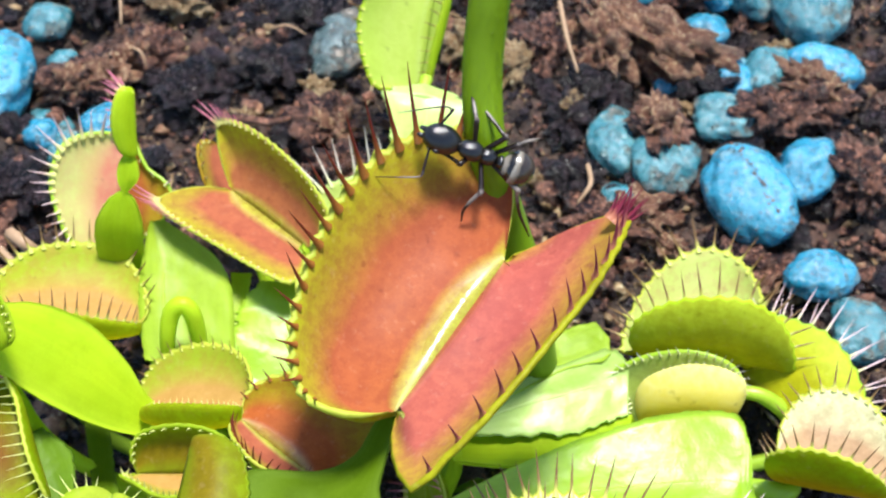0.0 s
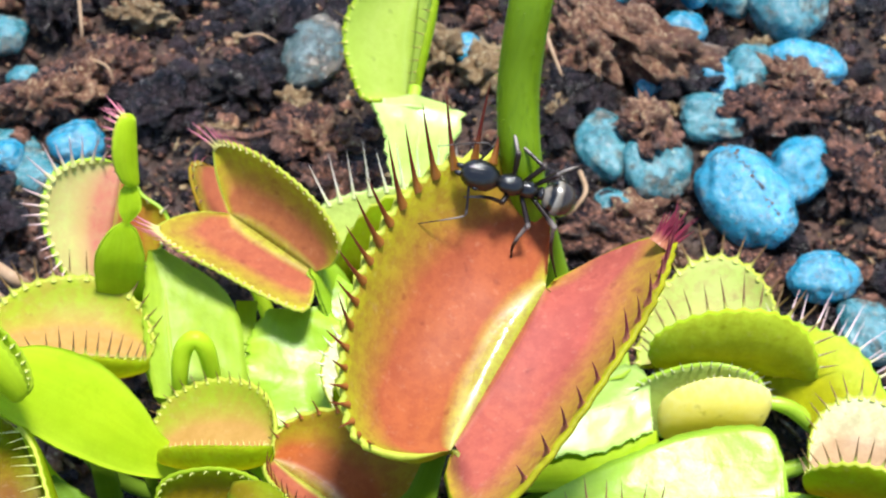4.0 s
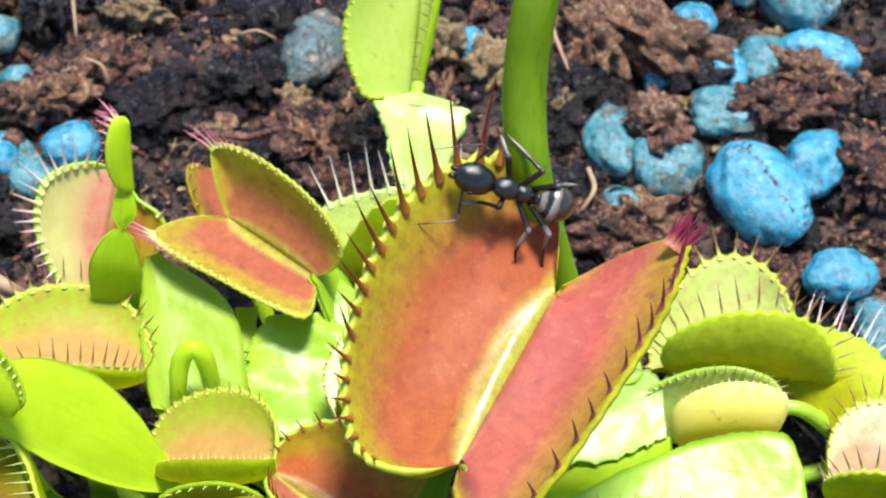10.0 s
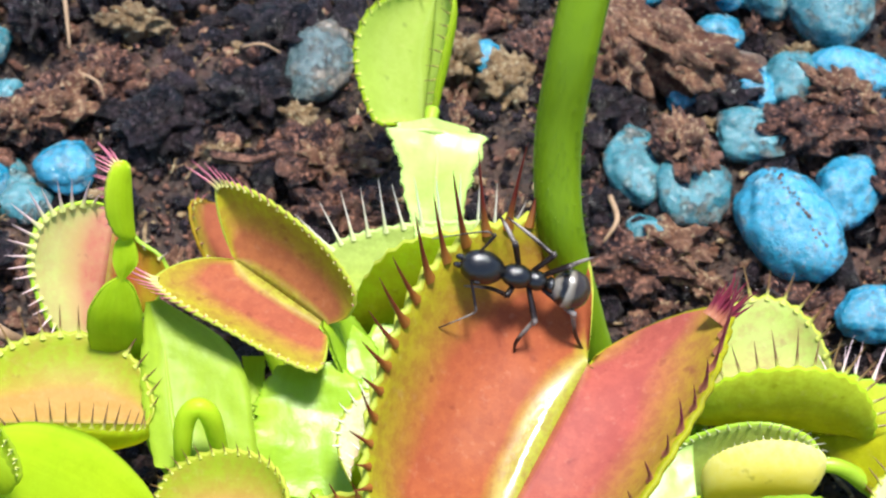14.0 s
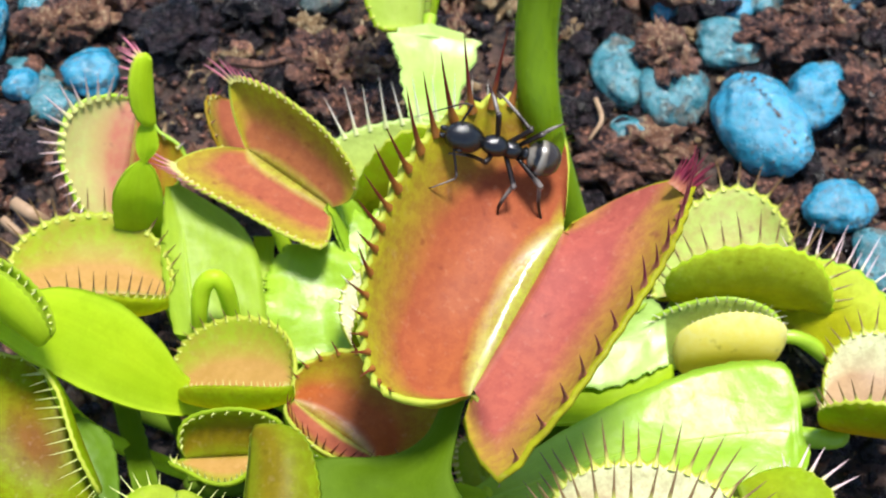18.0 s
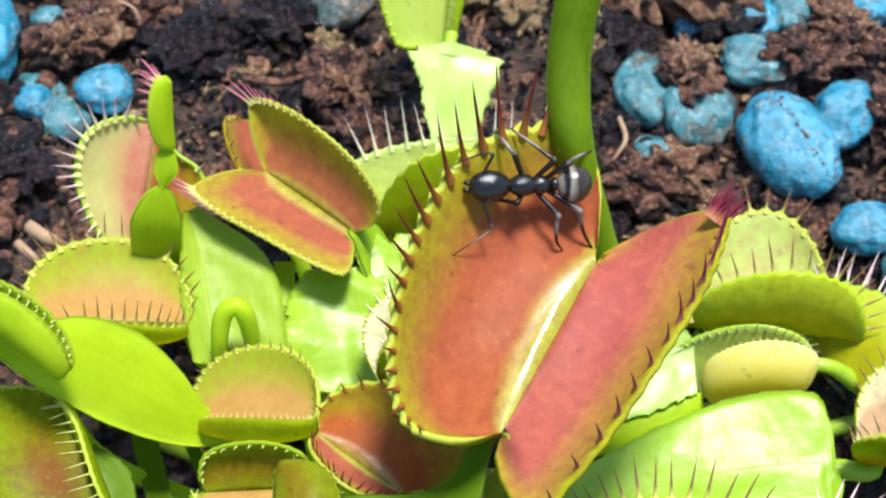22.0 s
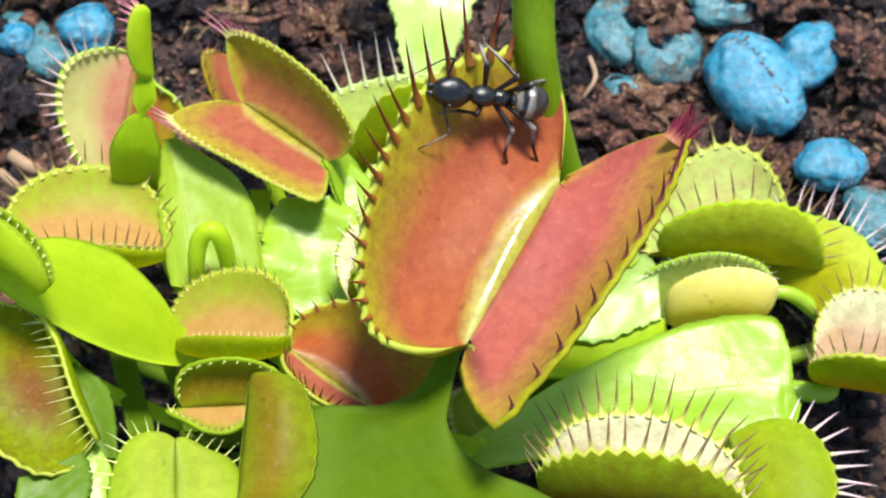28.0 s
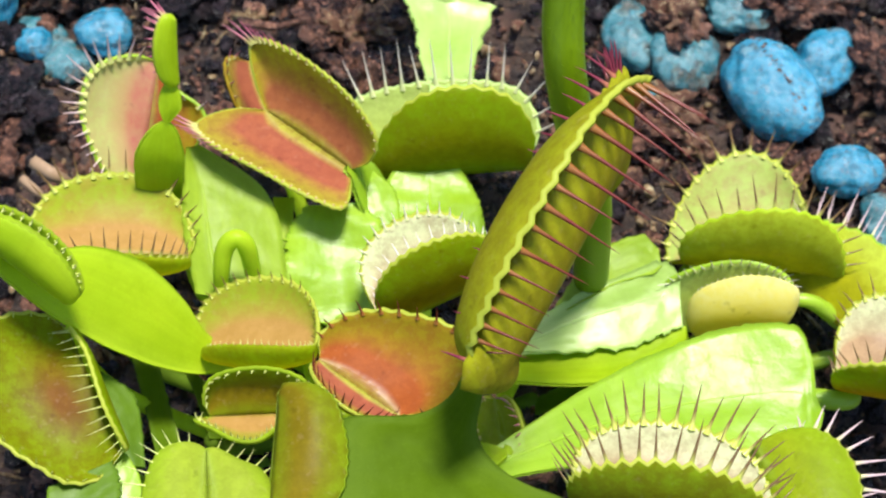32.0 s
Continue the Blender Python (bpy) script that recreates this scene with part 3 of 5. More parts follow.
def gravel(rows):
    """Pebbles: place, width, depth and height in millimetres, turn, material."""
    for at, w, d, h, turn, mat in rows:
        stones.append(pebble(at, w * MM, d * MM, h * MM, turn, mat, at[0] * 900 + at[1] * 400, {BLUE.name: "blue painted gravel pebble lying on dark soil", TEAL.name: "worn teal gravel pebble half sunk in soil", MOSS.name: "grey-green weathered gravel pebble on dark soil"}[mat.name]))


gravel([
    ((-0.05005, 0.04607, 0.00200), 8, 12, 6, 8, BLUE), ((-0.04720, 0.05658, 0.00100), 5.5, 5, 4, 0, TEAL), ((-0.04394, 0.05001, 0.00100), 4, 4, 3, 0, TEAL),
    ((-0.04445, 0.03991, 0.00100), 4, 4, 3, 0, BLUE), ((-0.03699, 0.04157, 0.00100), 6, 5.5, 4, 20, BLUE), ((-0.02669, 0.06932, 0.00100), 6.5, 6, 5, 0, TEAL),
    ((-0.01324, 0.05442, 0.00100), 6.5, 11, 5, -15, MOSS), ((0.00349, 0.05506, 0.00100), 3.5, 4.5, 3, 0, BLUE), ((-0.00296, 0.06535, 0.00100), 4.5, 5.5, 4, 0, TEAL),
    ((0.01989, 0.06550, 0.00150), 7, 8, 5, -25, BLUE), ((0.02790, 0.06579, 0.00150), 6, 8.5, 5, 20, BLUE), ((0.03279, 0.06436, 0.00150), 6.5, 7.5, 5, 10, TEAL),
])
gravel([
    ((0.03902, 0.06105, 0.00200), 9, 10, 6.5, 0, TEAL), ((0.02733, 0.05810, 0.00100), 5, 5, 4, 0, BLUE), ((0.03402, 0.05182, 0.00150), 6, 7, 5, 0, TEAL),
    ((0.03040, 0.05114, 0.00100), 5, 6, 4, 0, BLUE), ((0.03979, 0.05205, 0.00150), 9, 6.5, 5, -20, BLUE), ((0.02958, 0.04457, 0.00100), 8.5, 6, 4, 0, TEAL),
    ((0.01790, 0.04113, 0.00150), 6, 9.5, 4.5, 12, TEAL), ((0.02277, 0.03756, 0.00150), 7, 8, 4.5, -35, TEAL), ((0.01942, 0.03389, 0.00100), 6, 4, 3, -20, TEAL),
    ((0.02113, 0.03095, 0.00050), 3, 2.5, 2, 0, BLUE), ((0.03145, 0.03331, 0.00250), 9.0, 12.8, 7, 26, BLUE), ((0.03757, 0.03804, 0.00200), 6.5, 8, 5, -15, BLUE),
])
gravel([
    ((0.03793, 0.02398, 0.00200), 7.5, 5.5, 4, 15, BLUE), ((0.04141, 0.01793, 0.00200), 6, 7, 4, 0, TEAL), ((0.01120, 0.02489, -0.00100), 5, 4, 3, 0, TEAL),
    ((0.02340, 0.05113, 0.00000), 4, 4, 3, 0, BLUE), ((0.03116, 0.07207, 0.00100), 6, 5, 4, 0, BLUE), ((0.01642, 0.07063, 0.00100), 4, 4, 3, 0, BLUE),
    ((0.03663, 0.07133, 0.00100), 5, 5, 4, 0, TEAL), ((-0.05615, 0.05536, 0.00100), 4, 4, 3, 0, BLUE), ((-0.04096, 0.03827, -0.00030), 5.5, 4.5, 3, 0, TEAL),
    ((-0.04417, 0.04221, -0.00030), 5, 4, 3, 0, TEAL), ((-0.04180, 0.03895, -0.00030), 5, 5, 3, 0, TEAL),
])


def bark_material(name, dark, light, gloss=0.6):
    n = Nodes(name)
    info = n.add("ObjectInfo")
    g = n.add("NewGeometry")
    mid, fine = n.noise(500, 5, 0.65), n.noise(2100, 4, 0.7)
    c = n.mix(n.ramp(mid, [(0.42, (0, 0, 0)), (0.62, (1, 1, 1))]), dark, light)
    c = n.mix(n.math("MULTIPLY", g.outputs["Random Per Island"], 0.5), c, tuple(v * 0.4 for v in dark))
    c = n.mix(n.math("MULTIPLY", info.outputs["Random"], 0.3), c, tuple(v * 0.8 for v in dark))
    c = n.mix(n.ramp(fine, [(0.34, (0.85, 0.85, 0.85)), (0.46, (0, 0, 0))]), c, tuple(v * 0.3 for v in dark))
    c = n.mix(n.ramp(fine, [(0.55, (0, 0, 0)), (0.70, (0.8, 0.8, 0.8))]), c, tuple(min(0.8, v * 1.9 + 0.02) for v in light))
    n.surface(c, n.math("ADD", n.math("MULTIPLY", n.noise(900, 3), 0.5), gloss * 0.7 - 0.22), 0.5)
    n.bump(n.math("ADD", n.noise(1500, 6, 0.75), n.math("MULTIPLY", n.noise(5000, 3), 0.4)), 1.0, 0.0009)
    return n.mat


BARK = bark_material("brown bark crumb", (0.026, 0.011, 0.012), (0.41, 0.195, 0.125), 0.40)
TAN = bark_material("tan bark chip", (0.32, 0.19, 0.08), (0.70, 0.50, 0.27))
BLACK = bark_material("black wet crumb", (0.005, 0.004, 0.005), (0.066, 0.043, 0.049), 0.34)
ORANGE = bark_material("orange-brown fibrous chip", (0.20, 0.080, 0.045), (0.64, 0.35, 0.20))


# specks of dirt in the seam of the largest blue pebble
_big = max(stones, key=lambda ob: ob.dimensions.x * ob.dimensions.y if ob.location.x > 0.02 else 0)
_rnd = random.Random(14)
for _k in range(30):
    _at = Vector((_rnd.gauss(0.0002, 0.00016), -0.0046 + 0.0100 * _k / 29, 1))
    _p = min((v.co for v in _big.data.vertices if v.co.z > 0), key=lambda c: (c.x - _at.x) ** 2 + (c.y - _at.y) ** 2)
    _vs, _fs = lump(_k * 2.3, _rnd.uniform(0.00007, 0.00026), 0.5, 1.6, 1, (1, _rnd.uniform(0.6, 1.6), 0.5))
    made("dirt_speck", [_p + v for v in _vs], _fs, BARK, _big)


def chunk(at, wide, deep, tall, turn, mat, seed, label, name="bark_chip"):
    vs, fs = lump(seed, 1.0, 0.85, 2.3, 4, (wide / 2, deep / 2, tall * 0.65))
    ob = made(name, vs, fs, mat)
    ob.matrix_basis = pose(at[0], at[1], at[2], 0, 0, turn)
    return tagged(ob, label, "bark chip", "bark chips on the soil")


def bark_chips(rows):
    """Chips and clods: place, width, depth and height in millimetres, turn, material."""
    for at, w, d, h, turn, mat in rows:
        chunk(at, w * MM, d * MM, h * MM, turn, mat, at[0] * 700 + at[1] * 900, {BARK.name: "rough brown bark chip on dark soil", TAN.name: "pale tan bark chip on dark soil", BLACK.name: "black damp clod of soil", ORANGE.name: "large orange-brown fibrous wood flake on soil"}[mat.name])


bark_chips([
    ((-0.03832, 0.04809, 0.00100), 6, 4, 3, 30, ORANGE), ((-0.04150, 0.04666, 0.00100), 5, 4, 3, 0, ORANGE), ((-0.03589, 0.05137, 0.00100), 4, 3, 2.5, 70, ORANGE),
    ((-0.01157, 0.04174, 0.00100), 6, 5, 3, 0, ORANGE), ((-0.01485, 0.04666, 0.00100), 3, 2.5, 2, 0, TAN), ((-0.02245, 0.04267, 0.00070), 3, 2, 1.6, 0, TAN),
    ((0.00555, 0.05138, 0.00100), 4.5, 5, 3, 0, TAN), ((0.01682, 0.05436, 0.00100), 5, 8, 4, 10, ORANGE), ((0.02200, 0.04229, 0.00300), 4, 6, 3, 20, ORANGE),
    ((0.03848, 0.04829, 0.00300), 7, 3.5, 3, -30, ORANGE), ((0.02044, 0.03238, 0.00050), 6, 4, 2.5, -30, ORANGE), ((-0.04072, 0.04774, 0.00050), 8, 6, 3, 25, BARK),
])
bark_chips([
    ((0.00069, 0.05429, 0.00080), 4.5, 4.5, 3.5, 0, TAN), ((0.01698, 0.05814, 0.00100), 6, 10, 4, 20, ORANGE), ((0.02252, 0.05535, 0.00150), 15, 6, 4, -35, ORANGE),
    ((0.02495, 0.06337, 0.00150), 7, 6, 4, 0, BARK), ((0.00885, 0.05488, 0.00050), 5, 7, 3, 10, BARK), ((-0.01276, 0.04220, 0.00050), 9, 6, 3.5, -10, BARK),
    ((-0.02038, 0.04954, 0.00050), 7, 6, 4, 0, BLACK), ((0.02208, 0.04164, 0.00250), 5.5, 7, 3, 15, BARK), ((0.03410, 0.04487, 0.00200), 8, 6, 3.5, 0, BARK),
    ((0.03896, 0.04663, 0.00200), 6, 6, 3.5, 0, BARK), ((0.01686, 0.03076, 0.00000), 9, 7, 3, 0, BARK), ((0.01337, 0.03644, 0.00000), 5, 5, 3, 0, BLACK),
])
bark_chips([
    ((0.01253, 0.06731, 0.00050), 5, 5, 3, 0, BARK), ((0.00413, 0.06429, 0.00050), 6, 5, 3, 0, BARK), ((0.00196, 0.06970, 0.00050), 9, 6, 4, 10, BARK),
    ((-0.04216, 0.06079, 0.00050), 5, 7, 4, 0, BLACK), ((-0.03136, 0.06390, 0.00050), 9, 7, 3.5, 0, BLACK), ((-0.01759, 0.05863, 0.00000), 8, 7, 3, 0, BLACK),
    ((-0.03495, 0.05277, 0.00000), 7, 6, 3, 0, BARK), ((-0.02896, 0.04716, 0.00000), 9, 7, 3, 20, BLACK), ((-0.01102, 0.03613, 0.00000), 8, 6, 3.5, 0, BARK),
    ((-0.04676, 0.03231, 0.00000), 9, 8, 3, 0, BLACK), ((-0.04846, 0.02637, 0.00000), 8, 7, 3, 0, BARK), ((0.01271, 0.04485, 0.00000), 4.5, 7, 2.5, 0, BLACK),
])
bark_chips([
    ((-0.03212, 0.05907, 0.00100), 6, 3, 3, -5, TAN), ((0.01514, 0.04895, 0.00000), 6, 6, 3, 0, BLACK), ((0.03145, 0.02584, 0.00000), 8, 5, 3, 0, BARK), ((0.04274, 0.03725, 0.00100), 6, 7, 4, 0, BARK),
    ((0.02735, 0.04982, 0.00050), 6, 5, 3, 0, BLACK), ((-0.02242, 0.06655, 0.00000), 8, 6, 3, 0, BARK), ((-0.04990, 0.06557, 0.00000), 8, 7, 3, 0, BARK),
    ((-0.05599, 0.06535, 0.00000), 8, 7, 3, 0, BLACK),
])


_rnd = random.Random(21)
for _k in range(46):
    _x, _y = _rnd.uniform(-0.056, 0.06), _rnd.uniform(0.012, 0.075)
    if _k % 2:
        _x = _rnd.uniform(0.008, 0.06)
    _w = _rnd.uniform(2.0, 5.0)
    _m = (ORANGE, TAN, ORANGE, BARK)[_k % 4]
    chunk((_x, _y, soil_height(_x, _y) + 0.0006), _w * MM, _w * _rnd.uniform(0.4, 0.8) * MM, _rnd.uniform(1.4, 2.8) * MM, _rnd.uniform(0, 180), _m, _k * 3.7,
          {ORANGE.name: "small orange-brown fibrous bark chip on soil", TAN.name: "small pale tan bark chip on soil", BARK.name: "small rough brown bark chip on soil"}[_m.name])


def crumbs(name, count, mat, sizes, seed, label, sub=2, slim=1.0):
    """Loose crumbs of soil, far too many to count, in one mesh."""
    rnd = random.Random(seed)
    shapes = [lump(seed + k * 7.3, 1.0, 0.7, 1.5, sub, (1, slim * rnd.uniform(0.5, 1), slim * rnd.uniform(0.4, 0.8))) for k in range(8)]
    verts, faces = [], []
    for _ in range(count):
        x, y = rnd.uniform(-0.062, 0.062), rnd.uniform(-0.035, 0.085)
        vs, fs = shapes[rnd.randrange(8)]
        r = sizes[0] + (sizes[1] - sizes[0]) * rnd.random() ** 3
        m = pose(x, y, soil_height(x, y) + r * 0.2 * slim + 0.0005 * rnd.random(), rnd.uniform(-40, 40), rnd.uniform(-40, 40) * slim, rnd.uniform(0, 360))
        b = len(verts)
        verts += [m @ (v * r) for v in vs]
        faces += [tuple(b + i for i in f) for f in fs]
    return tagged(made(name, verts, faces, mat), label, "soil crumbs", kind="stuff")


crumbs("soil_crumbs", 2600, BLACK, (0.0003, 0.0022), 3, "dark damp crumbs of potting soil")
crumbs("bark_crumbs", 1500, BARK, (0.00022, 0.0016), 5, "brown fibrous crumbs in the soil")
crumbs("fine_crumbs", 6000, BARK, (0.00012, 0.0005), 15, "fine brown grit on the soil", 1)
crumbs("fine_dark_crumbs", 7000, BLACK, (0.00014, 0.0007), 17, "fine dark grit on the soil", 1)
crumbs("fine_pale_crumbs", 3600, TAN, (0.0001, 0.00035), 16, "fine pale grit on the soil", 1)
crumbs("orange_crumbs", 1500, ORANGE, (0.0002, 0.0013), 25, "orange-brown fibrous crumbs in the soil")
crumbs("wood_splinters", 1300, TAN, (0.0004, 0.0019), 31, "thin tan wood splinters and fibres in the soil", 1, 0.22)
crumbs("dark_splinters", 1300, BARK, (0.0005, 0.0022), 33, "thin brown bark fibres in the soil", 1, 0.24)
crumbs("pale_crumbs", 1300, TAN, (0.0002, 0.0010), 9, "pale tan crumbs scattered on soil")

# ---- the flower stalk ----
n = Nodes("flower stalk")
_c = n.mix(n.noise(300, 3), (0.12, 0.215, 0.002), (0.175, 0.285, 0.003))
n.surface(_c, 0.4, 0.25)
n.bump(n.noise(1500, 3), 0.2, 0.0002)
STALK = n.leafy(_c, 0.12).mat
_o = Vector((0.01220, 0.00900, 0.00447))
_o.z = 0
stalk = thing("flower_stalk", _o, "thick upright green flower stalk rising from the rosette", "flower stalk")
STALK_LINE = [Vector(c) for c in ((0.01024, 0.00736, 0.02074), (0.00893, 0.00785, 0.02748), (0.00762, 0.00930, 0.03225), (0.00672, 0.01093, 0.03648), (0.00642, 0.01310, 0.03975), (0.00654, 0.01484, 0.04276), (0.00720, 0.01711, 0.04740), (0.00856, 0.02160, 0.05275))]
tube(stalk, _o, [_o - Vector((0, 0, 0.003)), *STALK_LINE], [0.0016] * 9, STALK, "stem", 48, 14)

_rnd, _v, _f = random.Random(2), [], []
_line = spline(STALK_LINE[2:], 160)
for _p in _line:
    for _k in range(3):
        _d = Vector((_rnd.uniform(-1, 1), _rnd.uniform(-1, 0.4), _rnd.uniform(-0.3, 0.6))).normalized()
        _s = _d.cross(Vector((0, 0, 1))).normalized() * 0.00004
        _a, _b = _p + _d * 0.0014, len(_v)
        _v += [_a - _s - _o, _a + _s - _o, _a + Vector((0, 0, 0.00006)) - _o, _a + _d * _rnd.uniform(0.0004, 0.0008) - _o]
        _f += [(_b, _b + 1, _b + 3), (_b + 1, _b + 2, _b + 3), (_b + 2, _b, _b + 3)]
made("hairs", _v, _f, STALK, stalk)

# ---- the largest trap, which shuts ----
HB, HT = Vector((0.00157, -0.01075, 0.03016)), Vector((0.00869, 0.00283, 0.03088))
ML, MR = Vector((-0.00595, -0.00195, 0.03555)), Vector((0.01020, -0.01001, 0.03471))
main = leaf("large open red trap on a broad green winged stalk", foot((-0.005, -0.02)))
MO = Vector(main.location)
HM = (HB + HT) / 2
EDGE_A = [(-0.00072, -0.01160, 0.03116), (-0.00337, -0.01162, 0.03183), (-0.00529, -0.01069, 0.03259), (-0.00614, -0.00818, 0.03366), (-0.00616, -0.00502, 0.03470), (-0.00539, -0.00112, 0.03581), (-0.00411, 0.00245, 0.03659), (-0.00214, 0.00616, 0.03711), (0.00091, 0.00921, 0.03718), (0.00450, 0.01061, 0.03652), (0.00740, 0.01072, 0.03518), (0.00895, 0.00825, 0.03301)]
EDGE_B = [(0.00116, -0.01188, 0.02848), (0.00192, -0.01513, 0.03007), (0.00354, -0.01794, 0.03212), (0.00540, -0.01583, 0.03279), (0.00779, -0.01312, 0.03357), (0.01006, -0.00993, 0.03414), (0.01260, -0.00607, 0.03471), (0.01503, -0.00224, 0.03512), (0.01682, 0.00171, 0.03513), (0.01756, 0.00486, 0.03470), (0.01595, 0.00571, 0.03328), (0.01312, 0.00565, 0.03133), (0.01082, 0.00500, 0.02990)]
lobe_a = lobe(main, MO, HB, HT, ML, MR, RED, SADDLE, edge_line=EDGE_A, cup=0.24, curl=0.10, teeth=20, tooth=0.0050, span=(0.17, 0.82), tooth_mat=T_RED, lean=0.18, pivot=HM, thick=0.0007, ends=(0.40, 1.7), rim=RIM, bead=0.026, fat=0.8)
lobe_b = lobe(main, MO, HB, HT, MR, ML, ROSE, SADDLE, edge_line=EDGE_B, cup=0.24, curl=0.03, teeth=15, tooth=0.0029, span=(0.20, 0.725), tooth_mat=T_PURPLE, lean=0.55, pivot=HM, thick=0.0007, ends=(1.0, 1.3), fat=1.3, crowd=0.64, gather=0.6, grow=6.0, rim=SADDLE, bead=0.024)
# the brush of bristles at the far corner of the second lobe
_rnd, _tuft, _aim = random.Random(8), Vector((0.01730, 0.00450, 0.03477)), (Vector((0.01918, 0.00633, 0.03659)) - Vector((0.01743, 0.00478, 0.03464))).normalized()
tuft = []
_flat = _aim.cross(Vector((0, -0.57, 0.82))).normalized()
for _k in range(13):
    _off = (_k / 12 - 0.5)
    _z = (_aim + _flat * (_off * 0.45 + _rnd.uniform(-0.07, 0.07)) + Vector((0, -0.57, 0.82)) * _rnd.uniform(-0.12, 0.12)).normalized()
    _x = _flat.cross(_z).normalized()
    _l = _rnd.uniform(0.0022, 0.0034)
    _t = new("tooth", tooth_mesh(T_PURPLE, 0.12))
    _t.parent = lobe_b
    tuft.append(_t)
    _t.matrix_basis = Matrix.Translation(_tuft - _aim * 0.0004 + _flat * _off * 0.0013 - HM) @ Matrix((_x, _z.cross(_x), _z)).transposed().to_4x4() @ Matrix.Diagonal((0.0030, 0.0030, _l, 1))
stem(main, MO, (-0.00152, -0.02755, 0.02315), SHADED)
wing(main, MO, [(-0.01127, -0.02841, 0.02538), (-0.01094, -0.02407, 0.02477), (-0.01065, -0.01969, 0.02454), (-0.01025, -0.01576, 0.02468), (-0.00967, -0.01346, 0.02504), (-0.00460, -0.01299, 0.02458), (-0.00190, -0.01166, 0.02496), (-0.00045, -0.00949, 0.02628), (0.00071, -0.00878, 0.02712)], [(0.01208, -0.02833, 0.02587), (0.01000, -0.02285, 0.02549), (0.00716, -0.01982, 0.02449), (0.00395, -0.01827, 0.02385), (0.00148, -0.01647, 0.02376), (0.00026, -0.01435, 0.02436), (0.00050, -0.01220, 0.02517), (0.00090, -0.01032, 0.02611), (0.00146, -0.00885, 0.02710)], SHADED, fold=0.07, jag=0.004, wave=0.03, rib=0.0)

# ---- the other leaves ----
o = foot((-0.00989, 0.01530, 0.01331)); lf = leaf("red-faced open trap with pink bristles on a short green stalk", o)
trap(lf, o, (-0.01035, 0.01554, 0.01431), (-0.01812, 0.02143, 0.01487), (-0.01622, 0.01289, 0.01657), (-0.01150, 0.02022, 0.02077), CORAL, teeth=24, tooth=0.00195, span=(0.12, 0.735), tooth_mat=T_PINK, ends=(0.28, 2.4), grow=7.0, cup=0.10, curl=0.05, crowd=0.8, gather=1.4, lean=-0.1, two_inner=AMBER,
     one_edge_line=[(-0.01036, 0.01300, 0.01497), (-0.01093, 0.01074, 0.01572), (-0.01302, 0.01110, 0.01621), (-0.01550, 0.01219, 0.01657), (-0.01801, 0.01361, 0.01687), (-0.02105, 0.01523, 0.01725), (-0.02322, 0.01669, 0.01746), (-0.02411, 0.01814, 0.01727), (-0.02252, 0.02000, 0.01642), (-0.02043, 0.02116, 0.01555)],
     two_edge_line=[(-0.00877, 0.01539, 0.01591), (-0.00813, 0.01609, 0.01796), (-0.00895, 0.01752, 0.01934), (-0.01045, 0.01924, 0.02030), (-0.01247, 0.02102, 0.02091), (-0.01527, 0.02313, 0.02119), (-0.01795, 0.02502, 0.02033), (-0.01946, 0.02561, 0.01924), (-0.01924, 0.02390, 0.01766), (-0.01870, 0.02254, 0.01610)])
stem(lf, o, (-0.00745, 0.01352, 0.00852), PALE); blade(lf, o, [(-0.00745, 0.01352, 0.00852), (-0.00941, 0.01558, 0.01290), (-0.01063, 0.01628, 0.01437)], [0.00326, 0.00217, 0.00130], PALE)

o = foot((-0.02785, 0.01518, 0.01721)); lf = leaf("red trap with cream margin and white bristles", o)
trap(lf, o, (-0.02923, 0.01582, 0.01243), (-0.02773, 0.02437, 0.01820), (-0.03316, 0.01870, 0.01722), (-0.02400, 0.01976, 0.01592), BLUSH, teeth=20, tooth=0.0026, tooth_mat=T_PALE, lean=-0.1, cup=0.14, rim=PALE, ends=(0.5, 1.6),
     one_edge_line=[(-0.03089, 0.01506, 0.01353), (-0.03221, 0.01504, 0.01507), (-0.03310, 0.01630, 0.01652), (-0.03388, 0.01812, 0.01801), (-0.03387, 0.01971, 0.01916), (-0.03320, 0.02164, 0.02003), (-0.03169, 0.02302, 0.02003), (-0.02969, 0.02401, 0.01927)],
     two_edge_line=[(-0.02757, 0.01621, 0.01233), (-0.02474, 0.01801, 0.01360), (-0.02351, 0.01981, 0.01500), (-0.02420, 0.02105, 0.01602), (-0.02601, 0.02198, 0.01667), (-0.02732, 0.02381, 0.01794)], two_inner=RUST, two_teeth=8, two_tooth=0.0012)
stem(lf, o, (-0.02942, 0.01604, 0.01201), GREEN)

o = foot((-0.02664, 0.01244, 0.01695)); lf = leaf("young upright leaf with a narrow unopened trap", o)
stem(lf, o, (-0.02768, 0.01387, 0.00999), GREEN); wing(lf, o, [(-0.02873, 0.01337, 0.01074), (-0.02912, 0.01319, 0.01397), (-0.02909, 0.01331, 0.01647), (-0.02870, 0.01385, 0.01896), (-0.02746, 0.01484, 0.02084), (-0.02606, 0.01542, 0.02170)], [(-0.02608, 0.01365, 0.01037), (-0.02527, 0.01360, 0.01343), (-0.02486, 0.01376, 0.01588), (-0.02463, 0.01430, 0.01840), (-0.02500, 0.01511, 0.02051), (-0.02578, 0.01545, 0.02166)], GREEN, fold=-0.22, jag=0.006, rib=0.0)
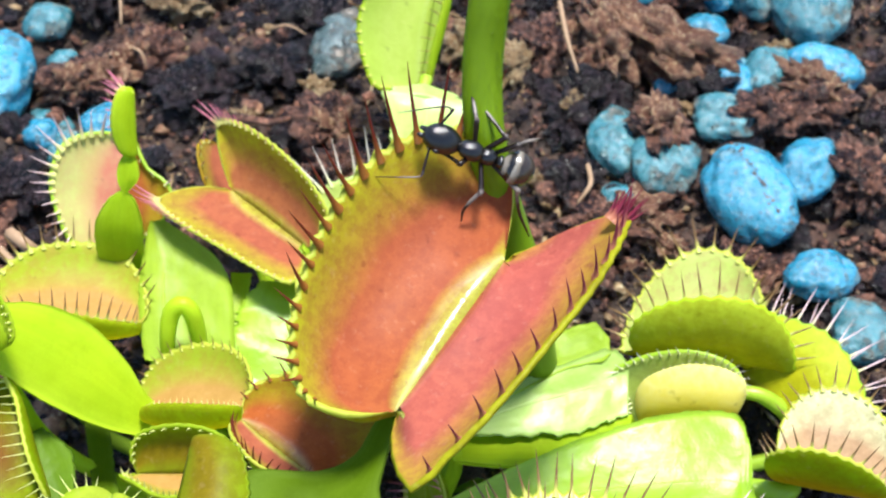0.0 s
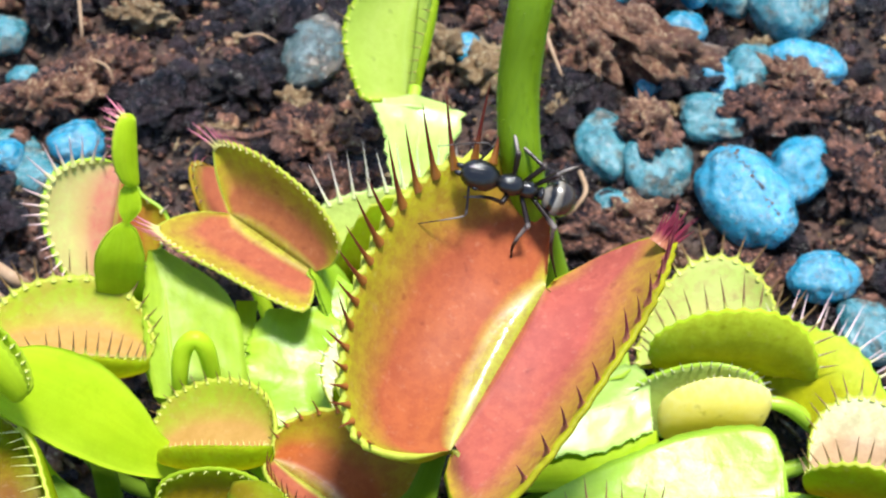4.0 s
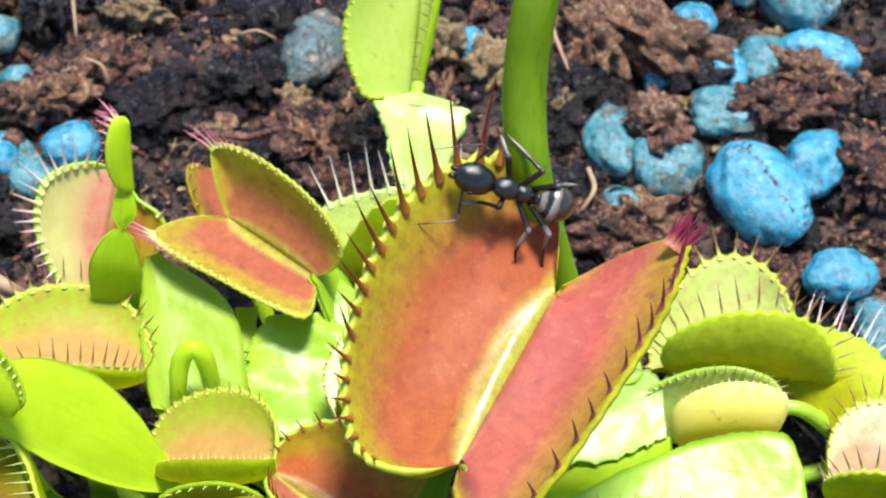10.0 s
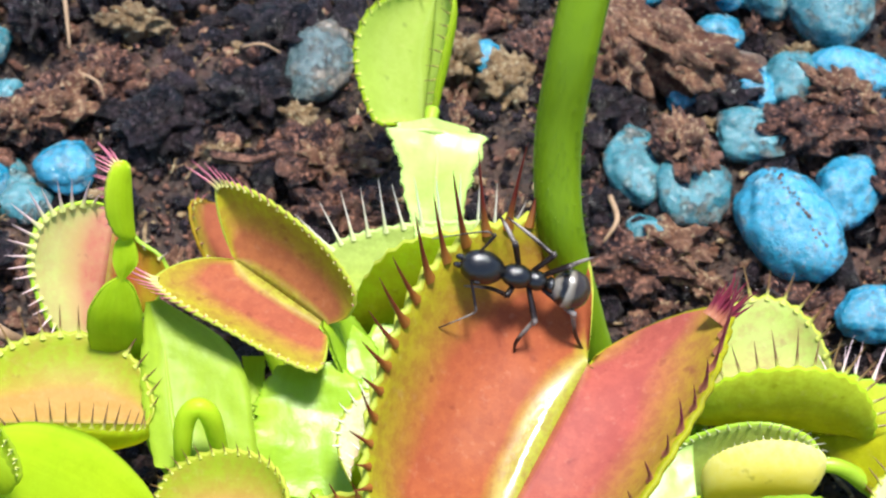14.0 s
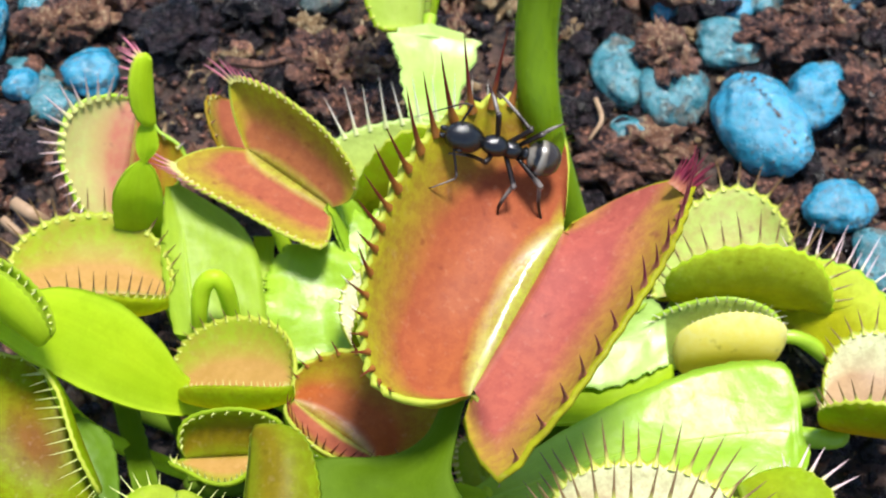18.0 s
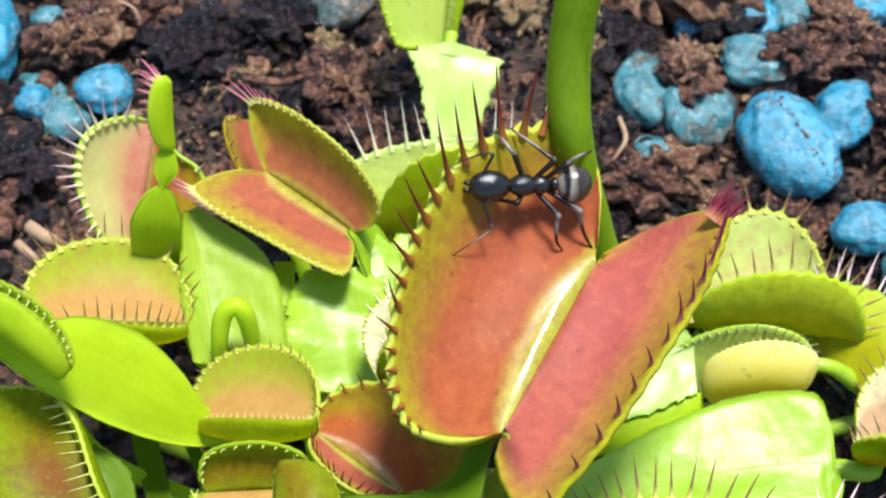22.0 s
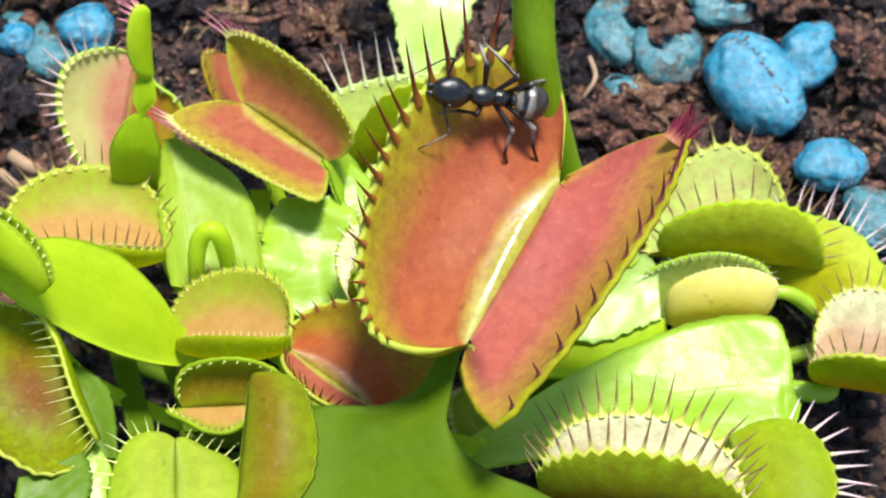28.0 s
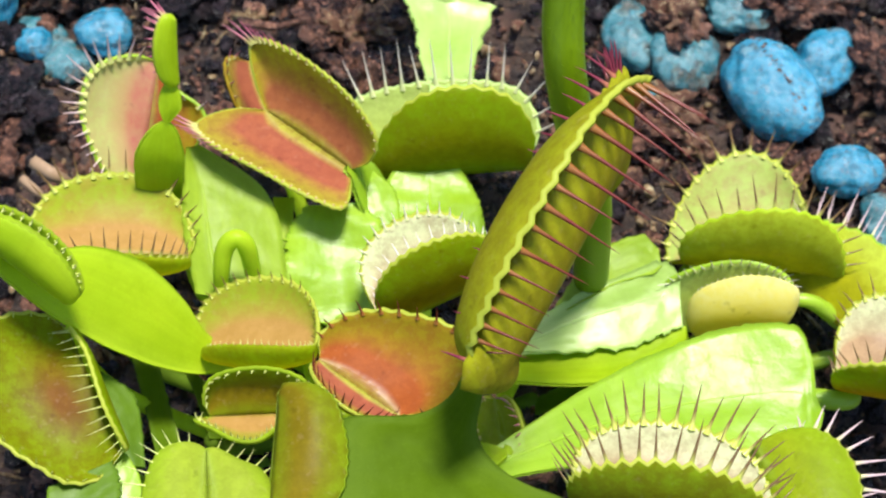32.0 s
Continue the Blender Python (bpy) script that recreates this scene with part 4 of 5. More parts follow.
wing(lf, o, [(-0.02597, 0.01527, 0.02157), (-0.02640, 0.01603, 0.02271), (-0.02619, 0.01695, 0.02384), (-0.02550, 0.01774, 0.02453)], [(-0.02564, 0.01531, 0.02153), (-0.02455, 0.01623, 0.02247), (-0.02462, 0.01713, 0.02364), (-0.02513, 0.01778, 0.02449)], GREEN, fold=-0.3, jag=0.0, rib=0.0, name="wing")
trap(lf, o, (-0.02500, 0.01760, 0.02394), (-0.02499, 0.02076, 0.02897), (-0.02637, 0.01873, 0.02766), (-0.02658, 0.01970, 0.02627), GREEN, outer=GREEN, teeth=11, tooth=0.0024, tooth_mat=T_PINK, ends=(0.25, 1.7), grow=4.0, cup=0.25, curl=0.0, lean=0.0, thick=0.0003, span=(0.2, 0.93),
     one_edge_line=[(-0.02571, 0.01725, 0.02472), (-0.02633, 0.01785, 0.02607), (-0.02643, 0.01878, 0.02759), (-0.02611, 0.01987, 0.02889), (-0.02556, 0.02065, 0.02940)], two_edge_line=[(-0.02579, 0.01792, 0.02397), (-0.02643, 0.01874, 0.02499), (-0.02653, 0.01978, 0.02632), (-0.02626, 0.02087, 0.02764), (-0.02561, 0.02135, 0.02854)])

o = foot((-0.03065, 0.00912, 0.01392)); lf = leaf("green open trap with a pale pink face and brown bristles", o)
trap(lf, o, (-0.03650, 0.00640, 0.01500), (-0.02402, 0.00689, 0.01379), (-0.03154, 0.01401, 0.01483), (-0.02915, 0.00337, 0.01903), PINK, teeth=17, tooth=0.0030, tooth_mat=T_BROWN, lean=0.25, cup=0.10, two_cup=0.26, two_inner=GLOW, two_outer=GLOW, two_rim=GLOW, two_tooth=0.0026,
     one_edge_line=[(-0.03766, 0.00813, 0.01518), (-0.03733, 0.01065, 0.01520), (-0.03609, 0.01231, 0.01517), (-0.03414, 0.01339, 0.01509), (-0.03154, 0.01401, 0.01483), (-0.02874, 0.01402, 0.01443), (-0.02634, 0.01284, 0.01412), (-0.02475, 0.01080, 0.01395), (-0.02388, 0.00858, 0.01384)],
     two_edge_line=[(-0.03581, 0.00464, 0.01675), (-0.03394, 0.00352, 0.01831), (-0.03174, 0.00359, 0.01896), (-0.02921, 0.00372, 0.01889), (-0.02697, 0.00376, 0.01841), (-0.02528, 0.00429, 0.01756), (-0.02413, 0.00552, 0.01571)])
stem(lf, o, (-0.02438, 0.00741, 0.01216), GREEN)

o = foot((-0.02387, -0.00199, 0.01321)); lf = leaf("broad bright green leaf with a small shut trap", o)
stem(lf, o, (-0.01864, -0.00131, 0.00933), GREEN)
wing(lf, o, [(-0.01841, -0.00087, 0.00953), (-0.02189, -0.00050, 0.01308), (-0.02381, 0.00127, 0.01588), (-0.02637, 0.00285, 0.01869), (-0.02864, 0.00319, 0.02058), (-0.03101, 0.00275, 0.02233), (-0.03307, 0.00167, 0.02379), (-0.03550, 0.00101, 0.02651), (-0.03753, 0.00116, 0.02909)], [(-0.01834, -0.00178, 0.00962), (-0.02172, -0.00371, 0.01219), (-0.02524, -0.00436, 0.01452), (-0.02835, -0.00436, 0.01723), (-0.03127, -0.00397, 0.02010), (-0.03369, -0.00337, 0.02283), (-0.03532, -0.00280, 0.02481), (-0.03675, -0.00192, 0.02672), (-0.03787, 0.00063, 0.02912)], GREEN, fold=-0.10, jag=0.004, rib=0.0, wave=0.02)
trap(lf, o, (-0.03823, 0.00006, 0.02987), (-0.03073, -0.00430, 0.02598), (-0.03168, -0.00214, 0.03035), (-0.03200, -0.00068, 0.02844), LIME, outer=GREEN, rim=LIME, teeth=16, tooth=0.0008, tooth_mat=T_GREEN, cup=0.32, curl=0.0, lean=0.1, span=(0.12, 0.9),
     one_edge_line=[(-0.03724, 0.00010, 0.03140), (-0.03552, -0.00035, 0.03214), (-0.03353, -0.00115, 0.03174), (-0.03179, -0.00205, 0.03068), (-0.03059, -0.00312, 0.02922), (-0.03019, -0.00395, 0.02745)], two_edge_line=[(-0.03746, 0.00090, 0.03062), (-0.03591, 0.00111, 0.03049), (-0.03390, 0.00040, 0.02990), (-0.03207, -0.00061, 0.02898), (-0.03072, -0.00201, 0.02776), (-0.03017, -0.00346, 0.02678)])

o = foot((-0.01764, -0.00082, 0.01515)); lf = leaf("small open trap with a pinkish face and short green bristles", o)
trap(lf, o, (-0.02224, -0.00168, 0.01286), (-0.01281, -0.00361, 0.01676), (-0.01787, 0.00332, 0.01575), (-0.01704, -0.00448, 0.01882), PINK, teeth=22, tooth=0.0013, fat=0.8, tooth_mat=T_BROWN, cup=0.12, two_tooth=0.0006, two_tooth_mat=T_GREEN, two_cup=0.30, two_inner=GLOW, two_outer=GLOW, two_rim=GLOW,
     one_edge_line=[(-0.02305, -0.00052, 0.01247), (-0.02297, 0.00108, 0.01273), (-0.02206, 0.00249, 0.01336), (-0.02041, 0.00337, 0.01417), (-0.01795, 0.00366, 0.01515), (-0.01546, 0.00299, 0.01608), (-0.01369, 0.00158, 0.01670), (-0.01278, -0.00038, 0.01690), (-0.01263, -0.00248, 0.01689)],
     two_edge_line=[(-0.02183, -0.00256, 0.01484), (-0.02039, -0.00354, 0.01695), (-0.01840, -0.00452, 0.01876), (-0.01645, -0.00510, 0.01990), (-0.01458, -0.00546, 0.02073), (-0.01324, -0.00541, 0.02085), (-0.01269, -0.00458, 0.01919)])
stem(lf, o, (-0.01339, -0.00296, 0.01410), GREEN)

o = foot((-0.00547, -0.01152, 0.02083)); lf = leaf("rust-red open trap partly hidden by a broad leaf stalk", o)
trap(lf, o, (-0.00571, -0.01111, 0.02036), (-0.01210, -0.00631, 0.02029), (-0.00428, -0.00452, 0.02213), (-0.01139, -0.01185, 0.02343), RUST, teeth=16, tooth=0.00168, tooth_mat=T_RED, cup=0.14, two_inner=CORAL, two_cup=0.08,
     one_edge_line=[(-0.00373, -0.01105, 0.02069), (-0.00111, -0.01039, 0.02138), (0.00040, -0.00864, 0.02201), (-0.00005, -0.00617, 0.02247), (-0.00205, -0.00450, 0.02259), (-0.00474, -0.00351, 0.02230), (-0.00745, -0.00292, 0.02191), (-0.01017, -0.00314, 0.02133), (-0.01194, -0.00437, 0.02073)],
     two_edge_line=[(-0.00633, -0.01183, 0.02107), (-0.00801, -0.01223, 0.02210), (-0.00971, -0.01188, 0.02272), (-0.01107, -0.01071, 0.02255), (-0.01215, -0.00900, 0.02198), (-0.01252, -0.00733, 0.02111)])
stem(lf, o, (-0.00595, -0.01080, 0.01982), GREEN)

o = foot((-0.03244, -0.01021, 0.02125)); lf = leaf("large green trap with a dark red face and thin bristles", o)
trap(lf, o, (-0.03204, -0.00406, 0.02025), (-0.02726, -0.01347, 0.01792), (-0.03624, -0.01037, 0.02342), (-0.02742, -0.01049, 0.02387), OLIVE, teeth=16, tooth=0.0016, fat=0.4, tooth_mat=T_GREEN, lean=0.9, cup=0.14, two_cup=0.0, two_inner=GREEN, two_tooth=0.0022,
     one_edge_line=[(-0.03375, -0.00325, 0.02115), (-0.03625, -0.00343, 0.02178), (-0.03831, -0.00498, 0.02217), (-0.03900, -0.00858, 0.02170), (-0.03797, -0.01200, 0.02086), (-0.03579, -0.01410, 0.02015), (-0.03337, -0.01540, 0.01957), (-0.03109, -0.01626, 0.01883), (-0.02889, -0.01557, 0.01815)],
     two_edge_line=[(-0.03170, -0.00460, 0.02162), (-0.03023, -0.00633, 0.02172), (-0.02914, -0.00838, 0.02155), (-0.02821, -0.01050, 0.02097), (-0.02745, -0.01227, 0.02019), (-0.02700, -0.01347, 0.01898)])
stem(lf, o, (-0.03235, -0.00337, 0.01954), GREEN)

o = foot((-0.01945, -0.01896, 0.02568)); lf = leaf("shut green trap with pale interlocked bristles", o)
trap(lf, o, (-0.01988, -0.01582, 0.02437), (-0.01883, -0.02482, 0.02596), (-0.02307, -0.01903, 0.02574), (-0.01550, -0.01890, 0.02460), LIME, outer=GLOWING, rim=LIME, teeth=11, tooth=0.0017, fat=0.5, tooth_mat=T_GREEN, cup=-0.16, curl=-0.2, lean=0.9, span=(0.1, 0.7),
     one_edge_line=[(-0.02111, -0.01534, 0.02479), (-0.02259, -0.01570, 0.02523), (-0.02349, -0.01677, 0.02559), (-0.02394, -0.01888, 0.02598), (-0.02395, -0.02141, 0.02625), (-0.02329, -0.02392, 0.02622), (-0.02119, -0.02566, 0.02593)],
     two_edge_line=[(-0.01907, -0.01561, 0.02433), (-0.01739, -0.01630, 0.02411), (-0.01575, -0.01698, 0.02425), (-0.01445, -0.01884, 0.02450), (-0.01379, -0.02132, 0.02471), (-0.01411, -0.02373, 0.02488), (-0.01637, -0.02537, 0.02530)])
stem(lf, o, (-0.02024, -0.01511, 0.02197), GREEN)

o = foot((-0.01278, -0.01595, 0.02504)); lf = leaf("olive half-shut trap tinged orange", o)
trap(lf, o, (-0.01420, -0.01070, 0.02366), (-0.01469, -0.02147, 0.02453), (-0.00990, -0.01571, 0.02358), (-0.01052, -0.01499, 0.02197), DUSK, outer=DUSK, rim=LIME, teeth=16, tooth=0.0012, tooth_mat=T_GREEN, cup=0.30, curl=-0.1, lean=0.3, span=(0.1, 0.75),
     one_edge_line=[(-0.01427, -0.01072, 0.02389), (-0.01245, -0.01089, 0.02428), (-0.01085, -0.01208, 0.02446), (-0.01003, -0.01412, 0.02409), (-0.00964, -0.01651, 0.02386), (-0.00996, -0.01925, 0.02402), (-0.01171, -0.02156, 0.02430)],
     two_edge_line=[(-0.01435, -0.01029, 0.02321), (-0.01257, -0.01016, 0.02309), (-0.01119, -0.01106, 0.02253), (-0.01036, -0.01312, 0.02193), (-0.01000, -0.01555, 0.02168), (-0.01038, -0.01834, 0.02182), (-0.01204, -0.02098, 0.02283)])
stem(lf, o, (-0.01335, -0.01020, 0.02169), GREEN)

o = foot((-0.01716, -0.00966, 0.01849)); lf = leaf("small trap with an orange-pink face under the rosette", o)
trap(lf, o, (-0.02102, -0.00912, 0.01540), (-0.01476, -0.00892, 0.01577), (-0.01667, -0.00731, 0.02071), (-0.01840, -0.01232, 0.01741), PINK, outer=OUTER, one_inner=DUSK, rim=LIME, teeth=16, tooth=0.0009, tooth_mat=T_GREEN, cup=0.14,
     one_edge_line=[(-0.02131, -0.00831, 0.01662), (-0.02088, -0.00722, 0.01798), (-0.01929, -0.00668, 0.01891), (-0.01684, -0.00652, 0.01944), (-0.01459, -0.00697, 0.01950), (-0.01301, -0.00793, 0.01908), (-0.01307, -0.00877, 0.01756)],
     two_edge_line=[(-0.02193, -0.00978, 0.01635), (-0.02050, -0.01088, 0.01706), (-0.01867, -0.01197, 0.01717), (-0.01712, -0.01204, 0.01715), (-0.01589, -0.01092, 0.01685)])
stem(lf, o, (-0.01486, -0.00866, 0.01479), DEEP)

o = foot((0.01451, -0.02004, 0.02166)); lf = leaf("large green trap with cream inner rim and long brown bristles", o)
trap(lf, o, (0.00779, -0.01906, 0.02075), (0.02294, -0.02045, 0.02005), (0.01522, -0.01159, 0.01953), (0.01337, -0.01908, 0.02864), CREAM, outer=OUTER, two_outer=RUSTY, bulge=(0.1, 0.12), teeth=18, tooth=0.00378, tooth_mat=T_BROWN, cup=0.10, square=0.6, lean=0.1, bead=0.032)
stem(lf, o, (0.00753, -0.01859, 0.01960), GREEN)

o = foot((0.02629, -0.01617, 0.01690)); lf = leaf("green trap seen from its back with pink bristles", o)
trap(lf, o, (0.02284, -0.01158, 0.01603), (0.02429, -0.02103, 0.01686), (0.03000, -0.01488, 0.01841), (0.03009, -0.01583, 0.01143), GLOWING, outer=GLOWING, bulge=(0.35, 0.2), teeth=15, tooth=0.00378, tooth_mat=T_PALE, cup=0.05, lean=0.0)
stem(lf, o, (0.02387, -0.01241, 0.01483), GREEN)

o = foot((0.00904, -0.00827, 0.01199)); lf = leaf("broad pale green leaf stalk ending in a green and cream trap", o)
stem(lf, o, (-0.00026, -0.01342, 0.01415), PALE); wing(lf, o, [(-0.00027, -0.01277, 0.01443), (0.00430, -0.00933, 0.01393), (0.01101, -0.00423, 0.01245), (0.01693, -0.00072, 0.01195), (0.02235, 0.00132, 0.01192), (0.02781, 0.00143, 0.01246), (0.02924, -0.00075, 0.01211), (0.02969, -0.00352, 0.01126)], [(0.00107, -0.01438, 0.01485), (0.00512, -0.01327, 0.01440), (0.01161, -0.01167, 0.01290), (0.01769, -0.01118, 0.01195), (0.02283, -0.01097, 0.01162), (0.02725, -0.01045, 0.01169), (0.02890, -0.00916, 0.01177), (0.02990, -0.00671, 0.01181)], PALE, fold=0.15, jag=0.018, wave=0.10, mid=0.52, rib=0.0002)
tube(lf, o, [(0.02649, -0.00453, 0.01000), (0.02974, -0.00466, 0.01037), (0.03252, -0.00496, 0.01061), (0.03340, -0.00345, 0.01000)], [0.0008, 0.0009, 0.0008, 0.0006], PALE, "neck", 18)
trap(lf, o, (0.03156, -0.00337, 0.01097), (0.04063, -0.00537, 0.01200), (0.03728, 0.00445, 0.01137), (0.03378, -0.00613, 0.01863), CREAM, outer=OUTER, bulge=(0.1, 0.15), teeth=14, tooth=0.00252, tooth_mat=T_BROWN, cup=0.12, square=0.62, lean=0.1)

o = foot((0.02717, 0.01115, 0.00709)); lf = leaf("green open trap with a pinkish inner base and brown bristles", o)
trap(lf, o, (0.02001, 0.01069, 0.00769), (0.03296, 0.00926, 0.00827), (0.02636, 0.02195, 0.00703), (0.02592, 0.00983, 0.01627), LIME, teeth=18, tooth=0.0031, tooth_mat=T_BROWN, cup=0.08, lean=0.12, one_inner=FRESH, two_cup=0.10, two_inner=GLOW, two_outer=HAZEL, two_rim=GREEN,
     one_edge_line=[(0.01869, 0.01141, 0.00640), (0.01948, 0.01481, 0.00672), (0.02113, 0.01814, 0.00660), (0.02345, 0.02066, 0.00675), (0.02636, 0.02195, 0.00703), (0.02906, 0.02097, 0.00743), (0.03076, 0.01825, 0.00791), (0.03172, 0.01477, 0.00782), (0.03279, 0.01123, 0.00746)],
     two_edge_line=[(0.01941, 0.01041, 0.00941), (0.01965, 0.01041, 0.01176), (0.02108, 0.01021, 0.01384), (0.02326, 0.01007, 0.01530), (0.02592, 0.00983, 0.01627), (0.02849, 0.00976, 0.01631), (0.03073, 0.00961, 0.01545), (0.03233, 0.00908, 0.01412), (0.03337, 0.00833, 0.01196), (0.03370, 0.00802, 0.00953)])
stem(lf, o, (0.02080, 0.01082, 0.00603), PALE)

o = foot((0.02493, 0.00516, 0.00521)); lf = leaf("small pale yellow trap with short fine teeth", o)
trap(lf, o, (0.02087, 0.00436, 0.00494), (0.02813, 0.00401, 0.00673), (0.02213, 0.00867, 0.01013), (0.02474, 0.00663, 0.01166), FRESHLIME, outer=GREEN, rim=PALE, teeth=30, tooth=0.0017, fat=0.7, tooth_mat=T_WHITE, lean=0.45, bead=0.004, cup=0.06, two_outer=YELLOW, two_inner=YELLOW, two_rim=YELLOW, two_cup=0.22, two_curl=0.0, two_tooth_mat=T_WHITE, two_tooth=0.0006, two_thick=0.0003, two_bead=0.006,
     one_edge_line=[(0.01947, 0.00505, 0.00463), (0.01963, 0.00583, 0.00550), (0.01911, 0.00671, 0.00679), (0.01830, 0.00776, 0.00814), (0.01980, 0.00838, 0.00914), (0.02213, 0.00867, 0.01013), (0.02470, 0.00855, 0.01074), (0.02704, 0.00786, 0.01082), (0.02864, 0.00707, 0.01026), (0.02937, 0.00608, 0.00874)],
     two_edge_line=[(0.02017, 0.00530, 0.00655), (0.02031, 0.00611, 0.00835), (0.02128, 0.00643, 0.00981), (0.02283, 0.00658, 0.01095), (0.02474, 0.00663, 0.01166), (0.02700, 0.00642, 0.01176), (0.02855, 0.00602, 0.01130), (0.02930, 0.00565, 0.01058), (0.02924, 0.00496, 0.00882)])
tube(lf, o, [o, (0.03674, 0.00416, 0.00223), (0.03376, 0.00525, 0.00601), (0.03111, 0.00582, 0.00831), (0.02890, 0.00599, 0.00859)], [0.0006, 0.0008, 0.0008, 0.0007, 0.0006], PALE, "petiole")

o = foot((0.03544, 0.00779, 0.00602)); lf = leaf("green trap with long white bristles", o)
trap(lf, o, (0.02984, 0.00927, 0.00639), (0.03741, 0.00064, 0.00621), (0.03643, 0.01116, 0.01049), (0.03831, 0.01206, 0.00444), LIME, outer=HAZEL, rim=PALE, teeth=15, tooth=0.0042, tooth_mat=T_PALE, fat=0.6, cup=0.12, curl=0.0, lean=0.1,
     one_edge_line=[(0.03010, 0.01185, 0.00788), (0.03094, 0.01347, 0.00924), (0.03237, 0.01320, 0.00990), (0.03440, 0.01226, 0.01034), (0.03652, 0.01115, 0.01051), (0.03820, 0.00932, 0.01019), (0.03939, 0.00703, 0.00954), (0.04009, 0.00429, 0.00855), (0.03970, 0.00168, 0.00736)],
     two_edge_line=[(0.03054, 0.01184, 0.00586), (0.03182, 0.01413, 0.00570), (0.03363, 0.01454, 0.00519), (0.03582, 0.01412, 0.00492), (0.03798, 0.01308, 0.00468), (0.03949, 0.01139, 0.00440), (0.04052, 0.00911, 0.00407), (0.04073, 0.00594, 0.00424), (0.03966, 0.00250, 0.00510)], two_outer=LIME)
stem(lf, o, (0.03032, 0.00942, 0.00507), GREEN)

o = foot((0.01226, 0.00431, 0.00742)); lf = leaf("pale green leaf blade with a torn edge", o)
stem(lf, o, (0.00436, 0.00200, 0.00670), PALE); wing(lf, o, [(0.00418, 0.00250, 0.00638), (0.00608, 0.00411, 0.00701), (0.00958, 0.00633, 0.00805), (0.01459, 0.00836, 0.00906), (0.01770, 0.00918, 0.00952), (0.01929, 0.00805, 0.00911)], [(0.00413, 0.00118, 0.00739), (0.00669, 0.00102, 0.00745), (0.01017, 0.00121, 0.00726), (0.01415, 0.00166, 0.00736), (0.01714, 0.00254, 0.00766), (0.01935, 0.00345, 0.00792)], FROST, fold=0.16, jag=0.035, wave=0.08, mid=0.42)
o = foot((0.01200, -0.00015, 0.00843)); lf = leaf("folded bright green leaf blade", o)
stem(lf, o, (0.00432, -0.00062, 0.00703), GREEN); wing(lf, o, [(0.00429, 0.00135, 0.00579), (0.00978, 0.00209, 0.00621), (0.01475, 0.00254, 0.00676), (0.01772, 0.00311, 0.00725), (0.01970, 0.00371, 0.00766)], [(0.00420, -0.00172, 0.00725), (0.00937, -0.00207, 0.00743), (0.01445, -0.00167, 0.00772), (0.01744, -0.00027, 0.00794), (0.01950, 0.00165, 0.00813)], GREEN, fold=0.2, jag=0.006, wave=0.03, rib=0.0)

o = foot((-0.01120, 0.00845, 0.01167)); lf = leaf("pale green leaf blade in the middle of the rosette", o)
stem(lf, o, (-0.01100, 0.00256, 0.01059), PALE); wing(lf, o, [(-0.01631, 0.00251, 0.01107), (-0.01626, 0.00556, 0.01162), (-0.01618, 0.00830, 0.01229), (-0.01569, 0.01064, 0.01272), (-0.01430, 0.01262, 0.01287)], [(-0.00514, 0.00167, 0.00982), (-0.00571, 0.00600, 0.01109), (-0.00667, 0.00914, 0.01159), (-0.00783, 0.01175, 0.01207), (-0.00987, 0.01345, 0.01232)], PALE, fold=0.14, jag=0.04, wave=0.14, rib=0.0)
o = foot((-0.02049, 0.00999, 0.01367)); lf = leaf("mid-green winged leaf stalk with a pale midrib", o)
stem(lf, o, (-0.01969, 0.00399, 0.01233), GREEN); wing(lf, o, [(-0.02339, 0.00370, 0.01276), (-0.02434, 0.00705, 0.01371), (-0.02499, 0.01070, 0.01429), (-0.02511, 0.01388, 0.01480), (-0.02505, 0.01715, 0.01528)], [(-0.01537, 0.00384, 0.01170), (-0.01600, 0.00769, 0.01284), (-0.01677, 0.01136, 0.01342), (-0.01881, 0.01454, 0.01394), (-0.02391, 0.01754, 0.01509)], SAGE, fold=0.22, jag=0.008, wave=0.03, mid=0.27, rib=0.00035)
o = foot((-0.01954, 0.00574, 0.01507)); lf = leaf("young curled leaf shoot", o)
tube(lf, o, [(-0.02145, 0.00292, 0.00970), (-0.02108, 0.00423, 0.01477), (-0.02066, 0.00569, 0.01698), (-0.01968, 0.00628, 0.01777), (-0.01873, 0.00578, 0.01651), (-0.01817, 0.00374, 0.01082)], [0.0005, 0.0007, 0.0008, 0.0008, 0.0008, 0.0006], GREEN, "shoot")

o = foot((-0.00239, 0.01690, 0.01072)); lf = leaf("green trap with pale slender bristles behind the largest trap", o)
